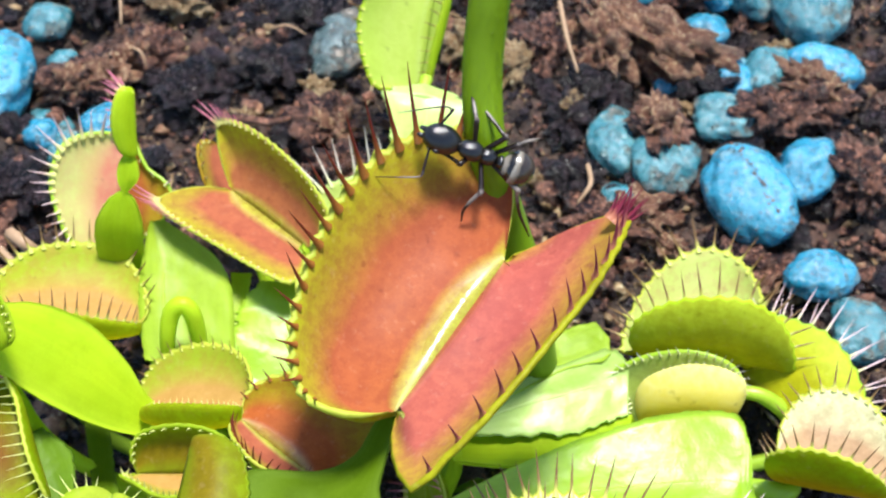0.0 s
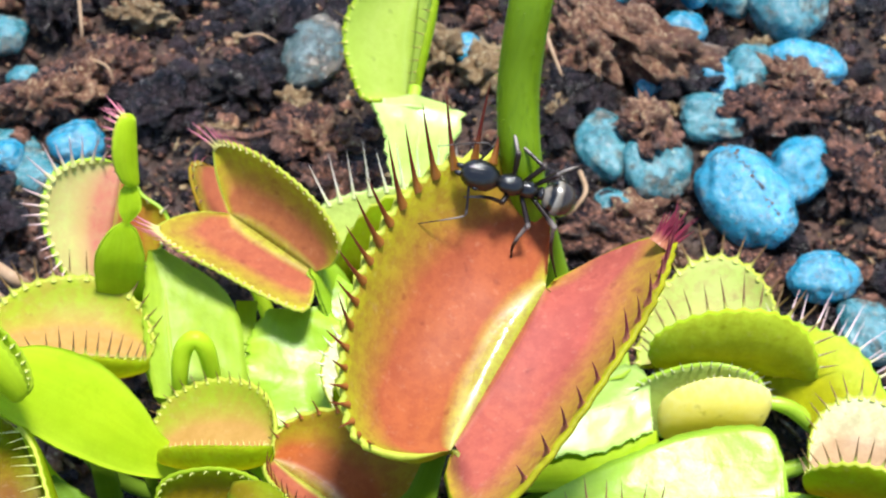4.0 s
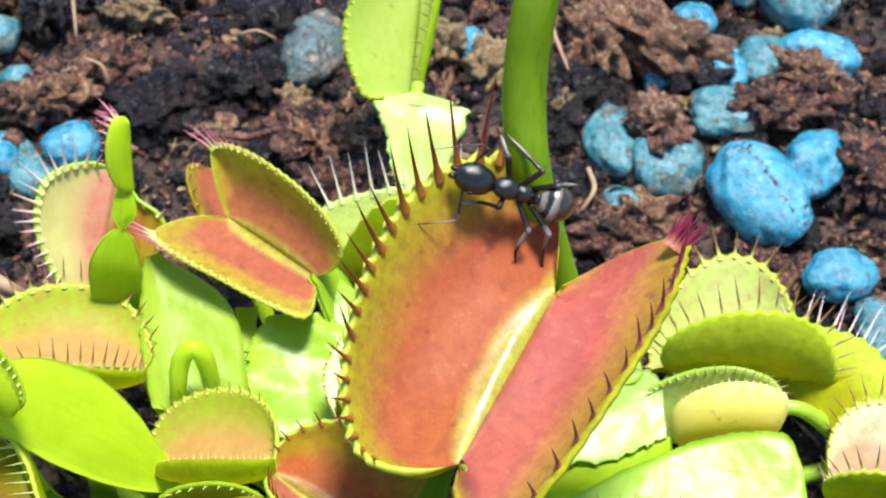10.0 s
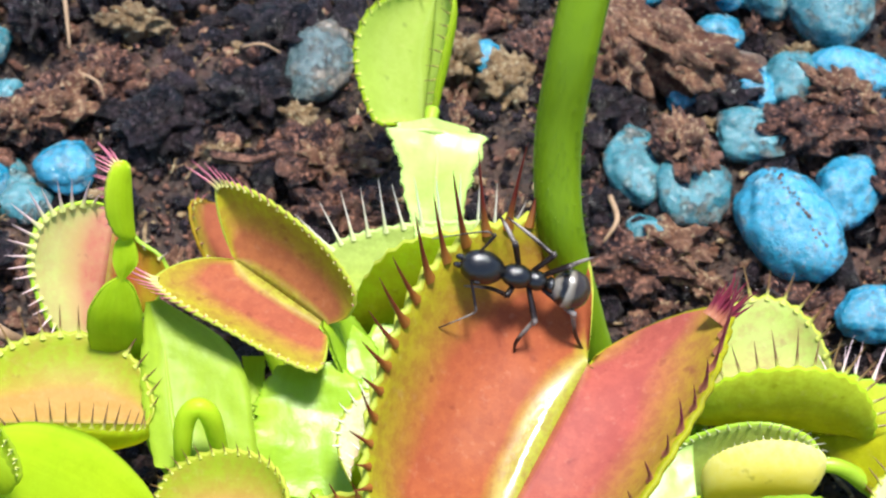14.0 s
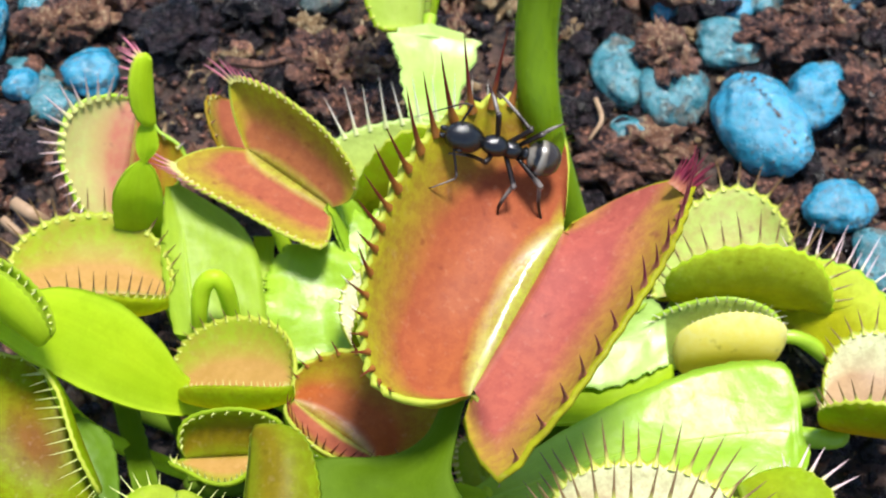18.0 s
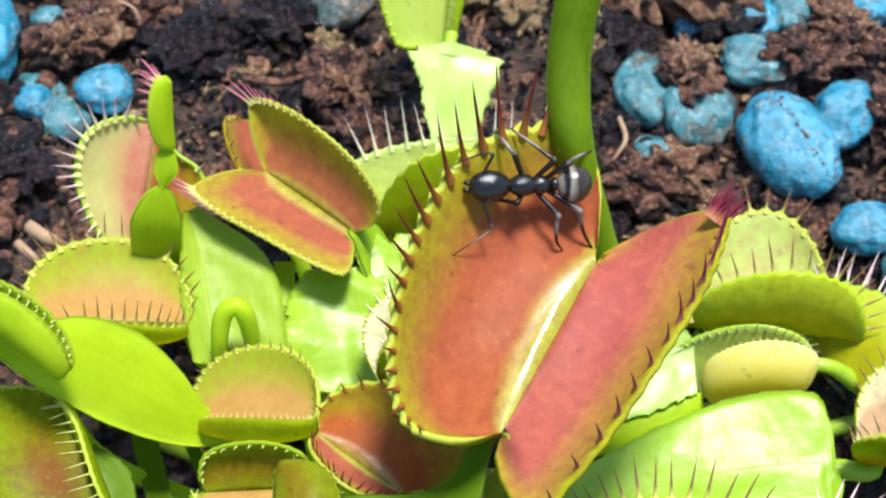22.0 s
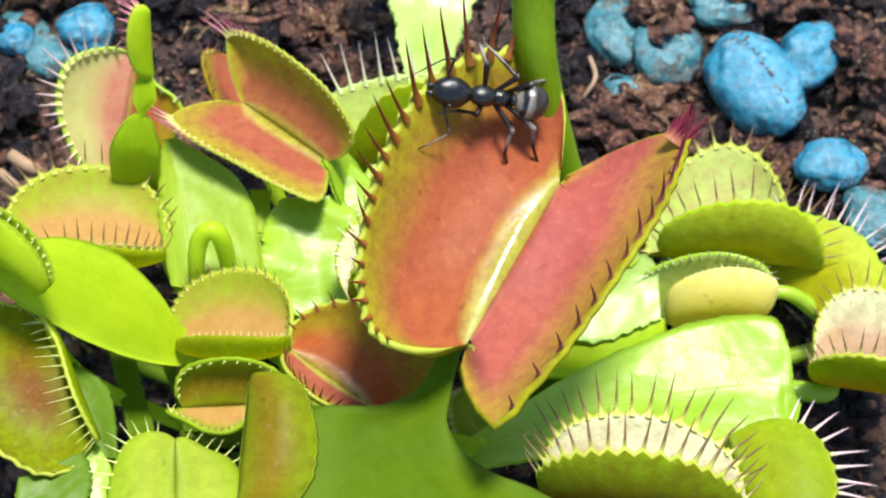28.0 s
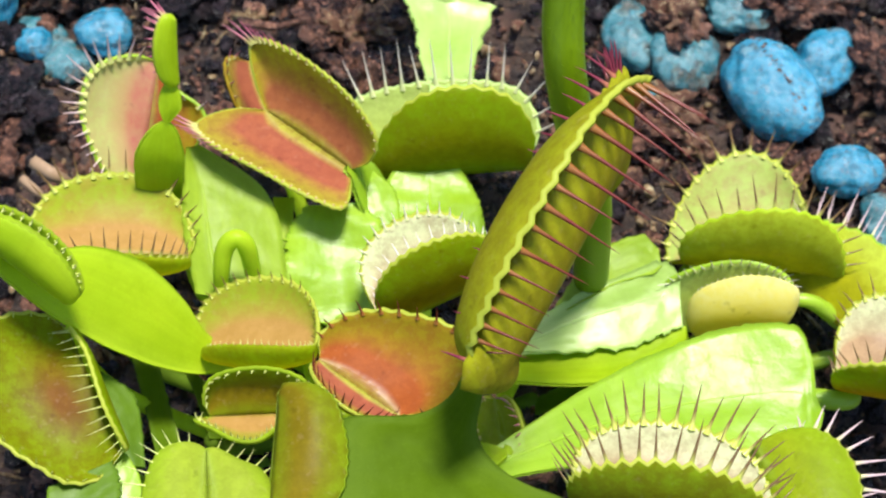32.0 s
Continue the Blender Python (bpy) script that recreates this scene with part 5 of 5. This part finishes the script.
trap(lf, o, (-0.00875, 0.01848, 0.00896), (0.00580, 0.01946, 0.00966), (-0.00047, 0.02134, 0.01811), (-0.00248, 0.02387, 0.01414), LIME, outer=OUTER, teeth=14, tooth=0.0008, tooth_mat=T_GREEN, cup=0.14, two_inner=FRESHLIME, two_outer=LIME, two_rim=FROST, two_teeth=20, two_tooth=0.0048, two_tooth_mat=T_WHITE, two_fat=0.7,
     one_edge_line=[(-0.00859, 0.01893, 0.01106), (-0.00741, 0.01987, 0.01385), (-0.00567, 0.02075, 0.01612), (-0.00326, 0.02117, 0.01762), (-0.00047, 0.02134, 0.01811), (0.00243, 0.02127, 0.01776), (0.00469, 0.02099, 0.01617), (0.00604, 0.02015, 0.01319)],
     two_edge_line=[(-0.01047, 0.02001, 0.00889), (-0.01131, 0.02311, 0.00926), (-0.01076, 0.02573, 0.00986), (-0.00855, 0.02687, 0.01031), (-0.00517, 0.02756, 0.01069), (-0.00146, 0.02795, 0.01094), (0.00226, 0.02767, 0.01104), (0.00531, 0.02631, 0.01117), (0.00686, 0.02283, 0.01047)])
stem(lf, o, (-0.00379, 0.00876, 0.01035), PALE); wing(lf, o, [(-0.00968, 0.00870, 0.01031), (-0.00841, 0.01290, 0.01070), (-0.00730, 0.01658, 0.01063), (-0.00553, 0.01998, 0.01105)], [(0.00200, 0.00890, 0.01024), (0.00160, 0.01284, 0.01053), (0.00079, 0.01615, 0.01025), (-0.00165, 0.01987, 0.01092)], PALE, fold=0.10, jag=0.01)

o = foot((-0.00306, -0.00017, 0.01817)); lf = leaf("green trap with a sunlit white rim", o)
trap(lf, o, (-0.00727, -0.00051, 0.01574), (0.00217, 0.00346, 0.01752), (-0.00573, 0.00855, 0.01676), (-0.00338, 0.00134, 0.02481), CREAM, outer=OUTER, bulge=(0.15, 0.15), teeth=16, tooth=0.00148, tooth_mat=T_WHITE, cup=0.12, square=0.62)
stem(lf, o, (-0.00728, -0.00022, 0.01519), GREEN)

o = Vector((-0.00152, 0.02310, 0.00934)); o.z = -0.003; lf = leaf("bright green leaf with an upright lime trap", o)
stem(lf, o, (-0.00161, 0.02418, 0.01135), PALE); wing(lf, o, [(-0.00294, 0.02396, 0.01121), (-0.00380, 0.02812, 0.01121), (-0.00459, 0.03222, 0.01087), (-0.00506, 0.03556, 0.01077), (-0.00595, 0.03789, 0.01131), (-0.00264, 0.03830, 0.00999)], [(-0.00029, 0.02397, 0.01120), (0.00065, 0.02814, 0.01119), (0.00141, 0.03224, 0.01085), (0.00232, 0.03608, 0.00947), (0.00267, 0.03837, 0.00956), (-0.00145, 0.03856, 0.00967)], FROST, fold=0.10, jag=0.035, wave=0.08, mid=0.5)
tube(lf, o, [(-0.00215, 0.03818, 0.00962), (-0.00210, 0.03938, 0.00971), (-0.00189, 0.04108, 0.00972)], [0.0006, 0.0006, 0.0007], PALE, "neck")
trap(lf, o, (-0.00263, 0.04118, 0.00811), (-0.00150, 0.05129, 0.01375), (-0.00874, 0.04455, 0.01296), (0.00017, 0.04736, 0.01533), LIMELIT, outer=LIMELIT, rim=LIME, teeth=18, tooth=0.0026, tooth_mat=T_BROWN, fat=0.7, cup=0.08, lean=0.1, two_cup=0.12, two_outer=GREEN, ends=(0.5, 1.3),
     one_edge_line=[(-0.00475, 0.03987, 0.00946), (-0.00693, 0.03937, 0.01023), (-0.00801, 0.04081, 0.01142), (-0.00882, 0.04304, 0.01292), (-0.00884, 0.04532, 0.01442), (-0.00768, 0.04790, 0.01537), (-0.00567, 0.04960, 0.01537), (-0.00339, 0.05074, 0.01452)],
     two_edge_line=[(-0.00195, 0.04102, 0.00951), (-0.00129, 0.04289, 0.01183), (-0.00040, 0.04558, 0.01432), (0.00012, 0.04829, 0.01598), (-0.00027, 0.05081, 0.01601), (-0.00103, 0.05170, 0.01527)])

o = foot((-0.01877, 0.02217, 0.00953)); lf = leaf("dull red trap half hidden behind another", o)
trap(lf, o, (-0.01779, 0.02321, 0.00945), (-0.02024, 0.02867, 0.01266), (-0.02175, 0.02434, 0.01363), (-0.01501, 0.02599, 0.01324), CORAL, bulge=(0.3, 0.4), teeth=10, tooth=0.00146, tooth_mat=T_PINK, rim=RUST)
stem(lf, o, (-0.01779, 0.02321, 0.00945), GREEN)

# leaves low in the rosette, mostly in shade; the darkest greens paint that shade
def low_leaf(label, one, two, mat):
    o = foot(one[0])
    lf = leaf(label, o)
    stem(lf, o, one[-1] if one[-1][2] < one[0][2] else one[0], mat)
    wing(lf, o, one, two, mat, fold=0.08, jag=0.03, rib=0.0)


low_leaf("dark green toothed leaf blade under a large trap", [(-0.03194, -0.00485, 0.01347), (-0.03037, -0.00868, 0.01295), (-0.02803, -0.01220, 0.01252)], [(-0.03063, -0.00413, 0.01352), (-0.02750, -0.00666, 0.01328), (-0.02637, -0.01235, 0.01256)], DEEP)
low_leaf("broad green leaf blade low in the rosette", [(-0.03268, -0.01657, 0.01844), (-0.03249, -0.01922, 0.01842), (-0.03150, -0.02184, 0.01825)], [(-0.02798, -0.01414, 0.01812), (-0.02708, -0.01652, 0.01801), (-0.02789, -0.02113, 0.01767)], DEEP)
low_leaf("pale green leaf edge catching the light", [(-0.02848, -0.01301, 0.01728), (-0.02760, -0.01632, 0.01710), (-0.02665, -0.01987, 0.01679)], [(-0.02747, -0.01267, 0.01721), (-0.02578, -0.01545, 0.01708), (-0.02557, -0.01979, 0.01660)], PALE)
low_leaf("dark green leaf blade in shade", [(0.00651, -0.00044, 0.00109), (0.01005, 0.00086, 0.00200), (0.01409, 0.00163, 0.00281)], [(0.00649, -0.00203, 0.00088), (0.01049, -0.00164, 0.00193), (0.01554, 0.00112, 0.00330)], SHADED)
low_leaf("small green leaf blade beside a broad stalk", [(0.00026, -0.01076, 0.01478), (0.00153, -0.01093, 0.01474), (0.00298, -0.01142, 0.01456)], [(0.00026, -0.01272, 0.01500), (0.00197, -0.01296, 0.01494), (0.00305, -0.01211, 0.01480)], GREEN)
low_leaf("bright green leaf blade behind the largest trap", [(0.00761, 0.00512, 0.00687), (0.01033, 0.00882, 0.00839), (0.01337, 0.01118, 0.00943), (0.01618, 0.01184, 0.00996)], [(0.00927, 0.00528, 0.00766), (0.01377, 0.00738, 0.00874), (0.01728, 0.00841, 0.00924), (0.01744, 0.01035, 0.00971)], SAGE)
low_leaf("serrated pale leaf wing beside the red trap", [(-0.01728, 0.01367, 0.01257), (-0.01695, 0.01062, 0.01179), (-0.01662, 0.00757, 0.01109)], [(-0.01540, 0.01379, 0.01243), (-0.01548, 0.01071, 0.01168), (-0.01565, 0.00763, 0.01101)], GREEN)
low_leaf("narrow dark green leaf stalk deep in the rosette", [(-0.02970, 0.00125, 0.00689), (-0.02829, -0.00305, 0.00671), (-0.02644, -0.00897, 0.00696)], [(-0.02755, 0.00145, 0.00655), (-0.02616, -0.00286, 0.00638), (-0.02412, -0.00879, 0.00661)], SHADED)
low_leaf("thin green leaf stalk deep in the rosette", [(-0.02494, -0.00011, 0.00640), (-0.02369, -0.00288, 0.00649), (-0.02219, -0.00693, 0.00602)], [(-0.02397, -0.00003, 0.00627), (-0.02250, -0.00279, 0.00634), (-0.02076, -0.00683, 0.00585)], SHADED)
low_leaf("green leaf blade between two large traps", [(-0.01051, 0.01655, 0.01200), (-0.00943, 0.01435, 0.01168), (-0.00835, 0.01173, 0.01114)], [(-0.00849, 0.01705, 0.01220), (-0.00641, 0.01487, 0.01187), (-0.00584, 0.01137, 0.01081)], PALE)

o = foot((0.00259, -0.00834, 0.01421)); lf = leaf("small half-hidden trap with pale pink bristles", o)
trap(lf, o, (0.00320, -0.00961, 0.00918), (0.00221, -0.00553, 0.01159), (0.00445, -0.00912, 0.01376), (0.00082, -0.00707, 0.00925), LIME, bulge=(0.2, 0.2), teeth=12, tooth=0.00189, tooth_mat=T_PINK, lean=0.1)
stem(lf, o, (0.00320, -0.00961, 0.00918), GREEN)

# ---- loose bits on the soil ----
n = Nodes("dry straw")
n.surface(n.mix(n.noise(800, 4), (0.16, 0.09, 0.045), (0.40, 0.27, 0.16)), 0.6, 0.4)
STRAW = n.mat
for label, ctrl, rad in [
    ("dry tan grass stem lying on soil", [(-0.04092, 0.06754, 0.00300), (-0.03893, 0.06022, 0.00400), (-0.03805, 0.05469, 0.00200)], 0.0003),
    ("pale thin root on the soil", [(0.01105, 0.05854, 0.00400), (0.01216, 0.05268, 0.00400), (0.01345, 0.04888, 0.00300)], 0.0003),
    ("curled pale root on the soil", [(0.01490, 0.03683, 0.00200), (0.01524, 0.03352, 0.00300), (0.01398, 0.03168, 0.00200)], 0.0003),
    ("dry brown leaf stalk beside the rosette", [(-0.03920, 0.01749, 0.01200), (-0.03696, 0.01598, 0.01200), (-0.03530, 0.01708, 0.00800)], 0.0007),
    ("dry brown leaf stalk beside the rosette", [(-0.04058, 0.01695, 0.01000), (-0.03883, 0.01544, 0.01000), (-0.03770, 0.01550, 0.00800)], 0.0005),
    ("thin root fibre on the soil", [(-0.02086, 0.05492, 0.00200), (-0.01881, 0.05451, 0.00300), (-0.01696, 0.05422, 0.00200)], 0.00018),
    ("thin root fibre on the soil", [(-0.03702, 0.05175, 0.00200), (-0.03460, 0.04969, 0.00300), (-0.03394, 0.04852, 0.00200)], 0.00018),
    ("dark twig on the soil", [(-0.02298, 0.04172, 0.00200), (-0.01914, 0.04069, 0.00250), (-0.01688, 0.04182, 0.00200)], 0.0005),
]:
    o = Vector(ctrl[0])
    ob = tagged(tube(None, o, ctrl, [rad, rad * 0.9, rad * 0.5], BARK if "dark" in label else STRAW, "straw", 14, 6), label, "straw")
    ob.location = o

# ---- the ant ----
n = Nodes("black ant shell")
n.surface(n.mix(n.noise(6000, 4), (0.002, 0.002, 0.002), (0.010, 0.009, 0.008)), n.math("ADD", n.math("MULTIPLY", n.noise(2200, 4, 0.7), 0.30), 0.03), 0.6)
n.bump(n.math("ADD", n.noise(3200, 5, 0.75), n.noise(1300, 3)), 0.5, 0.00009)
SHELL = n.mat
n = Nodes("banded ant abdomen")
_x = n.add("SeparateXYZ")
n.link(n.coords(), _x.inputs[0])
_x = n.math("ADD", n.math("MULTIPLY", _x.outputs[0], -220.0), n.math("MULTIPLY", n.noise(1500, 3), 0.06))
n.surface(n.ramp(_x, [(0.30, (0.010, 0.008, 0.007)), (0.33, (0.26, 0.24, 0.21)), (0.38, (0.16, 0.14, 0.11)), (0.41, (0.008, 0.007, 0.006)), (0.47, (0.008, 0.007, 0.006)), (0.50, (0.24, 0.22, 0.18)), (0.56, (0.13, 0.11, 0.08)), (0.61, (0.022, 0.016, 0.011)), (0.85, (0.034, 0.024, 0.016)), (0.95, (0.08, 0.05, 0.026))]), 0.24, 0.6)
n.bump(n.noise(4000, 3), 0.2, 0.00006)
BANDED = n.mat
n = Nodes("ant leg")
_l = n.add("VectorMath")
_l.operation = "LENGTH"
n.link(n.coords(), _l.inputs[0])
_s = n.math("MULTIPLY", _l.outputs["Value"], 160.0)
n.surface(n.ramp(n.math("ADD", _s, n.math("MULTIPLY", n.noise(2500, 2), 0.15)), [(0.42, (0.010, 0.005, 0.004)), (0.53, (0.20, 0.17, 0.15)), (0.60, (0.19, 0.16, 0.14)), (0.70, (0.024, 0.010, 0.008))]), 0.34, 0.35)
LEG = n.mat
ant = thing("ant", (0, 0, 0), "glossy black ant walking on the red trap", "ant")


GROWN = 0.93


def ant_blob(name, at, size, seed, mat=SHELL):
    vs, fs = lump(seed, 1.0, 0.06, 1.0, 3, size)
    return made(name, [(v + Vector(at)) * GROWN for v in vs], fs, mat, ant)


# local x runs towards the head, y to its left, z away from the trap
ant_blob("head", (0.0040, 0, 0.0013), (0.00170, 0.00128, 0.00106), 1)
for sd in (-1, 1):
    ant_blob("eye", (0.0042, 0.00104 * sd, 0.00175), (0.00032, 0.00020, 0.00028), 5)
    ant_blob("mandible", (0.0056, 0.00030 * sd, 0.0010), (0.00048, 0.00024, 0.00020), 6)
ant_blob("thorax", (0.0014, 0, 0.0014), (0.00118, 0.00092, 0.00088), 2)
ant_blob("rump", (-0.0001, 0, 0.0012), (0.00092, 0.00074, 0.00074), 7)
ant_blob("waist", (-0.0012, 0, 0.0013), (0.00034, 0.00058, 0.00066), 3)
gaster = ant_blob("abdomen", (-0.0028, 0, 0.0014), (0.00144, 0.00152, 0.00128), 4, BANDED)
LEGS = [
    ("leg", (0.0012, 0.0004, 0.0010), (0.0018, 0.0014, 0.0018), (0.0030, 0.0014, 0.0008), (0.0046, 0.0018, 0.0001)),
    ("leg", (0.0003, 0.0004, 0.0009), (-0.0010, 0.0026, 0.0018), (-0.0008, 0.0047, 0.0008), (-0.0013, 0.0058, 0.0001)),
    ("leg", (-0.0006, 0.0004, 0.0009), (-0.0030, 0.0020, 0.0020), (-0.0039, 0.0041, 0.0010), (-0.0054, 0.0061, 0.0001)),
    ("leg", (0.0012, -0.0004, 0.0010), (0.0020, -0.0024, 0.0018), (0.0027, -0.0036, 0.0010), (0.0032, -0.0043, 0.0002)),
    ("leg", (0.0003, -0.0004, 0.0009), (-0.0008, -0.0021, 0.0020), (0.0009, -0.0032, 0.0010), (0.0025, -0.0041, 0.0001)),
    ("leg", (-0.0006, -0.0004, 0.0009), (-0.0020, -0.0017, 0.0022), (-0.0031, -0.0021, 0.0012), (-0.0046, -0.0025, 0.0001)),
    ("antenna", (0.0048, 0.0006, 0.0015), (0.0042, 0.0030, 0.0020), (0.0044, 0.0036, 0.0016), (0.0076, 0.0056, 0.0006)),
    ("antenna", (0.0048, -0.0006, 0.0015), (0.0042, -0.0026, 0.0020), (0.0050, -0.0026, 0.0018), (0.0082, -0.0008, 0.0012)),
]
limbs = []
for kind, *pts in LEGS:
    pts = [Vector(p) * GROWN for p in pts]
    thin = 0.5 if kind == "antenna" else 1.0
    at = Vector(pts[0])
    ob = tube(ant, at, pts[:2] + [Vector(pts[1]).lerp(Vector(pts[2]), 0.15)] + pts[2:], [r * thin for r in (0.00018, 0.00023, 0.00017, 0.00014, 0.00006)], LEG, kind, 18, 7)
    ob.location = at
    limbs.append(ob)


def motions():
    """The ant's way over the trap, and the trap's snapping shut."""
    out = Vector((-0.25, -0.62, 0.75)).normalized()
    rows = []
    side = (HT - HB).cross(Vector((-0.20, -0.07, 0.975))).normalized()
    for t, head, tail in ANT:
        up = out.lerp(side, min(1.0, max(0.0, (t - 30.2) / 0.3)))
        head, tail = Vector(head), Vector(tail)
        x = (head - tail).normalized()
        z = (up - x * up.dot(x)).normalized()
        y = z.cross(x)
        m = Matrix((x, y, z)).transposed().to_4x4()
        m.translation = (head + tail) / 2 - x * 0.0003
        rows.append((t, m))
    walk(ant, rows)
    rnd = random.Random(4)
    for ob in limbs:
        at = ob.location.copy()
        walk(ob, [(t, Matrix.Translation(at) @ pose(0, 0, 0, 0, rnd.uniform(-3, 3), rnd.uniform(-11, 11))) for t in (0, 1.4, 2.6, 4.1, 5.7, 7.2, 8.4, 9.9, 11.3, 12.8, 14.2, 15.8, 17.1, 18.6, 20.2, 21.7, 23.1, 24.6, 26.2, 27.4, 28.6, 29.6, 30.2)]
             + [(t, Matrix.Translation(at) @ pose(0, 0, 0, 0, 0, math.copysign(70 if "leg" in ob.name else -30, at.y))) for t in (30.5, 32.0)])
    for lb, swing in ((lobe_a, 52), (lobe_b, 22)):
        for t in [c for c in lb.children if c.name.startswith("tooth") and c not in tuft]:
            at, q, size = t.matrix_basis.decompose()
            still = Matrix.Translation(at) @ q.to_matrix().to_4x4()
            walk(t, [(0.0, still), (30.25, still), (30.45, still @ pose(0, 0, 0, 0, swing * 0.6, 0)), (30.7, still @ pose(0, 0, 0, 0, swing, 0)), (32.0, still @ pose(0, 0, 0, 0, swing, 0))])
            t.scale = size
    axis = (HT - HB).normalized()
    meet = Vector((-0.20, -0.07, 0.975))
    meet = (meet - axis * meet.dot(axis)).normalized()
    for ob, edge, more, lead in ((lobe_a, ML, 4.0, 0.14), (lobe_b, MR, 3.0, 0.0)):
        wide = edge - HM
        wide = (wide - axis * wide.dot(axis)).normalized()
        turn = math.degrees(math.atan2(axis.dot(wide.cross(meet)), wide.dot(meet)))
        turn += math.copysign(more, turn)
        at = ob.location.copy()
        walk(ob, [(t, Matrix.Translation(at) @ Matrix.Rotation(radians(turn * f), 4, axis)) for t, f in
                  ((0.0, 0.0), (30.05, 0.0), (30.2, 0.08), (30.3, 0.66 + lead), (30.4, 0.88 + lead * 0.4), (30.5, 0.96), (30.8, 1.0), (32.0, 1.0))])


ANT = [
    (0, (0.00367, 0.00946, 0.03745), (0.00930, 0.00902, 0.03494)),
    (1, (0.00312, 0.00847, 0.03654), (0.00893, 0.00896, 0.03463)),
    (2, (0.00315, 0.00837, 0.03630), (0.00908, 0.00893, 0.03441)),
    (3, (0.00333, 0.00901, 0.03657), (0.00981, 0.00890, 0.03438)),
    (6, (0.00364, 0.00919, 0.03667), (0.00938, 0.00872, 0.03426)),
    (7, (0.00329, 0.00877, 0.03652), (0.00936, 0.00912, 0.03472)),
    (8, (0.00301, 0.00870, 0.03649), (0.00936, 0.00903, 0.03459)),
    (9, (0.00235, 0.00834, 0.03676), (0.00832, 0.00865, 0.03500)),
    (10, (0.00269, 0.00899, 0.03684), (0.00879, 0.00854, 0.03436)),
    (11, (0.00207, 0.00849, 0.03684), (0.00822, 0.00835, 0.03448)),
    (12, (0.00189, 0.00906, 0.03699), (0.00768, 0.00836, 0.03488)),
    (13, (0.00226, 0.00813, 0.03602), (0.00793, 0.00802, 0.03478)),
    (14, (0.00153, 0.00756, 0.03606), (0.00723, 0.00714, 0.03409)),
    (15, (0.00184, 0.00847, 0.03638), (0.00813, 0.00726, 0.03427)),
    (18, (0.00089, 0.00791, 0.03621), (0.00720, 0.00755, 0.03390)),
    (19, (0.00103, 0.00873, 0.03671), (0.00697, 0.00780, 0.03409)),
    (20, (0.00094, 0.00780, 0.03617), (0.00776, 0.00747, 0.03427)),
    (21, (0.00076, 0.00717, 0.03565), (0.00762, 0.00794, 0.03459)),
    (22, (0.00043, 0.00664, 0.03535), (0.00713, 0.00772, 0.03417)),
    (23, (0.00025, 0.00711, 0.03594), (0.00672, 0.00766, 0.03403)),
    (24, (-0.00036, 0.00679, 0.03615), (0.00631, 0.00804, 0.03442)),
    (26.5, (0.00051, 0.00782, 0.03660), (0.00722, 0.00804, 0.03446)),
    (27, (0.00064, 0.00788, 0.03650), (0.00740, 0.00780, 0.03431)),
    (28, (-0.00003, 0.00746, 0.03637), (0.00651, 0.00810, 0.03424)),
    (28.5, (-0.00017, 0.00720, 0.03616), (0.00663, 0.00813, 0.03427)),
    (29, (0.00028, 0.00693, 0.03566), (0.00676, 0.00829, 0.03474)),
    (29.5, (0.00007, 0.00649, 0.03522), (0.00699, 0.00821, 0.03441)),
    (30, (-0.00014, 0.00629, 0.03520), (0.00694, 0.00801, 0.03420)),
    (30.1, (0.00018, 0.00644, 0.03511), (0.00721, 0.00800, 0.03422)),
    (30.2, (0.00028, 0.00620, 0.03510), (0.00721, 0.00782, 0.03427)),
    (30.3, (0.00180, 0.00050, 0.03620), (0.00700, 0.00350, 0.03560)),
    (30.4, (0.00300, -0.00420, 0.03480), (0.00660, 0.00080, 0.03480)),
    (30.5, (0.00350, -0.00560, 0.03420), (0.00650, -0.00020, 0.03440)),
    (32, (0.00350, -0.00560, 0.03420), (0.00650, -0.00020, 0.03440)),
]
motions()
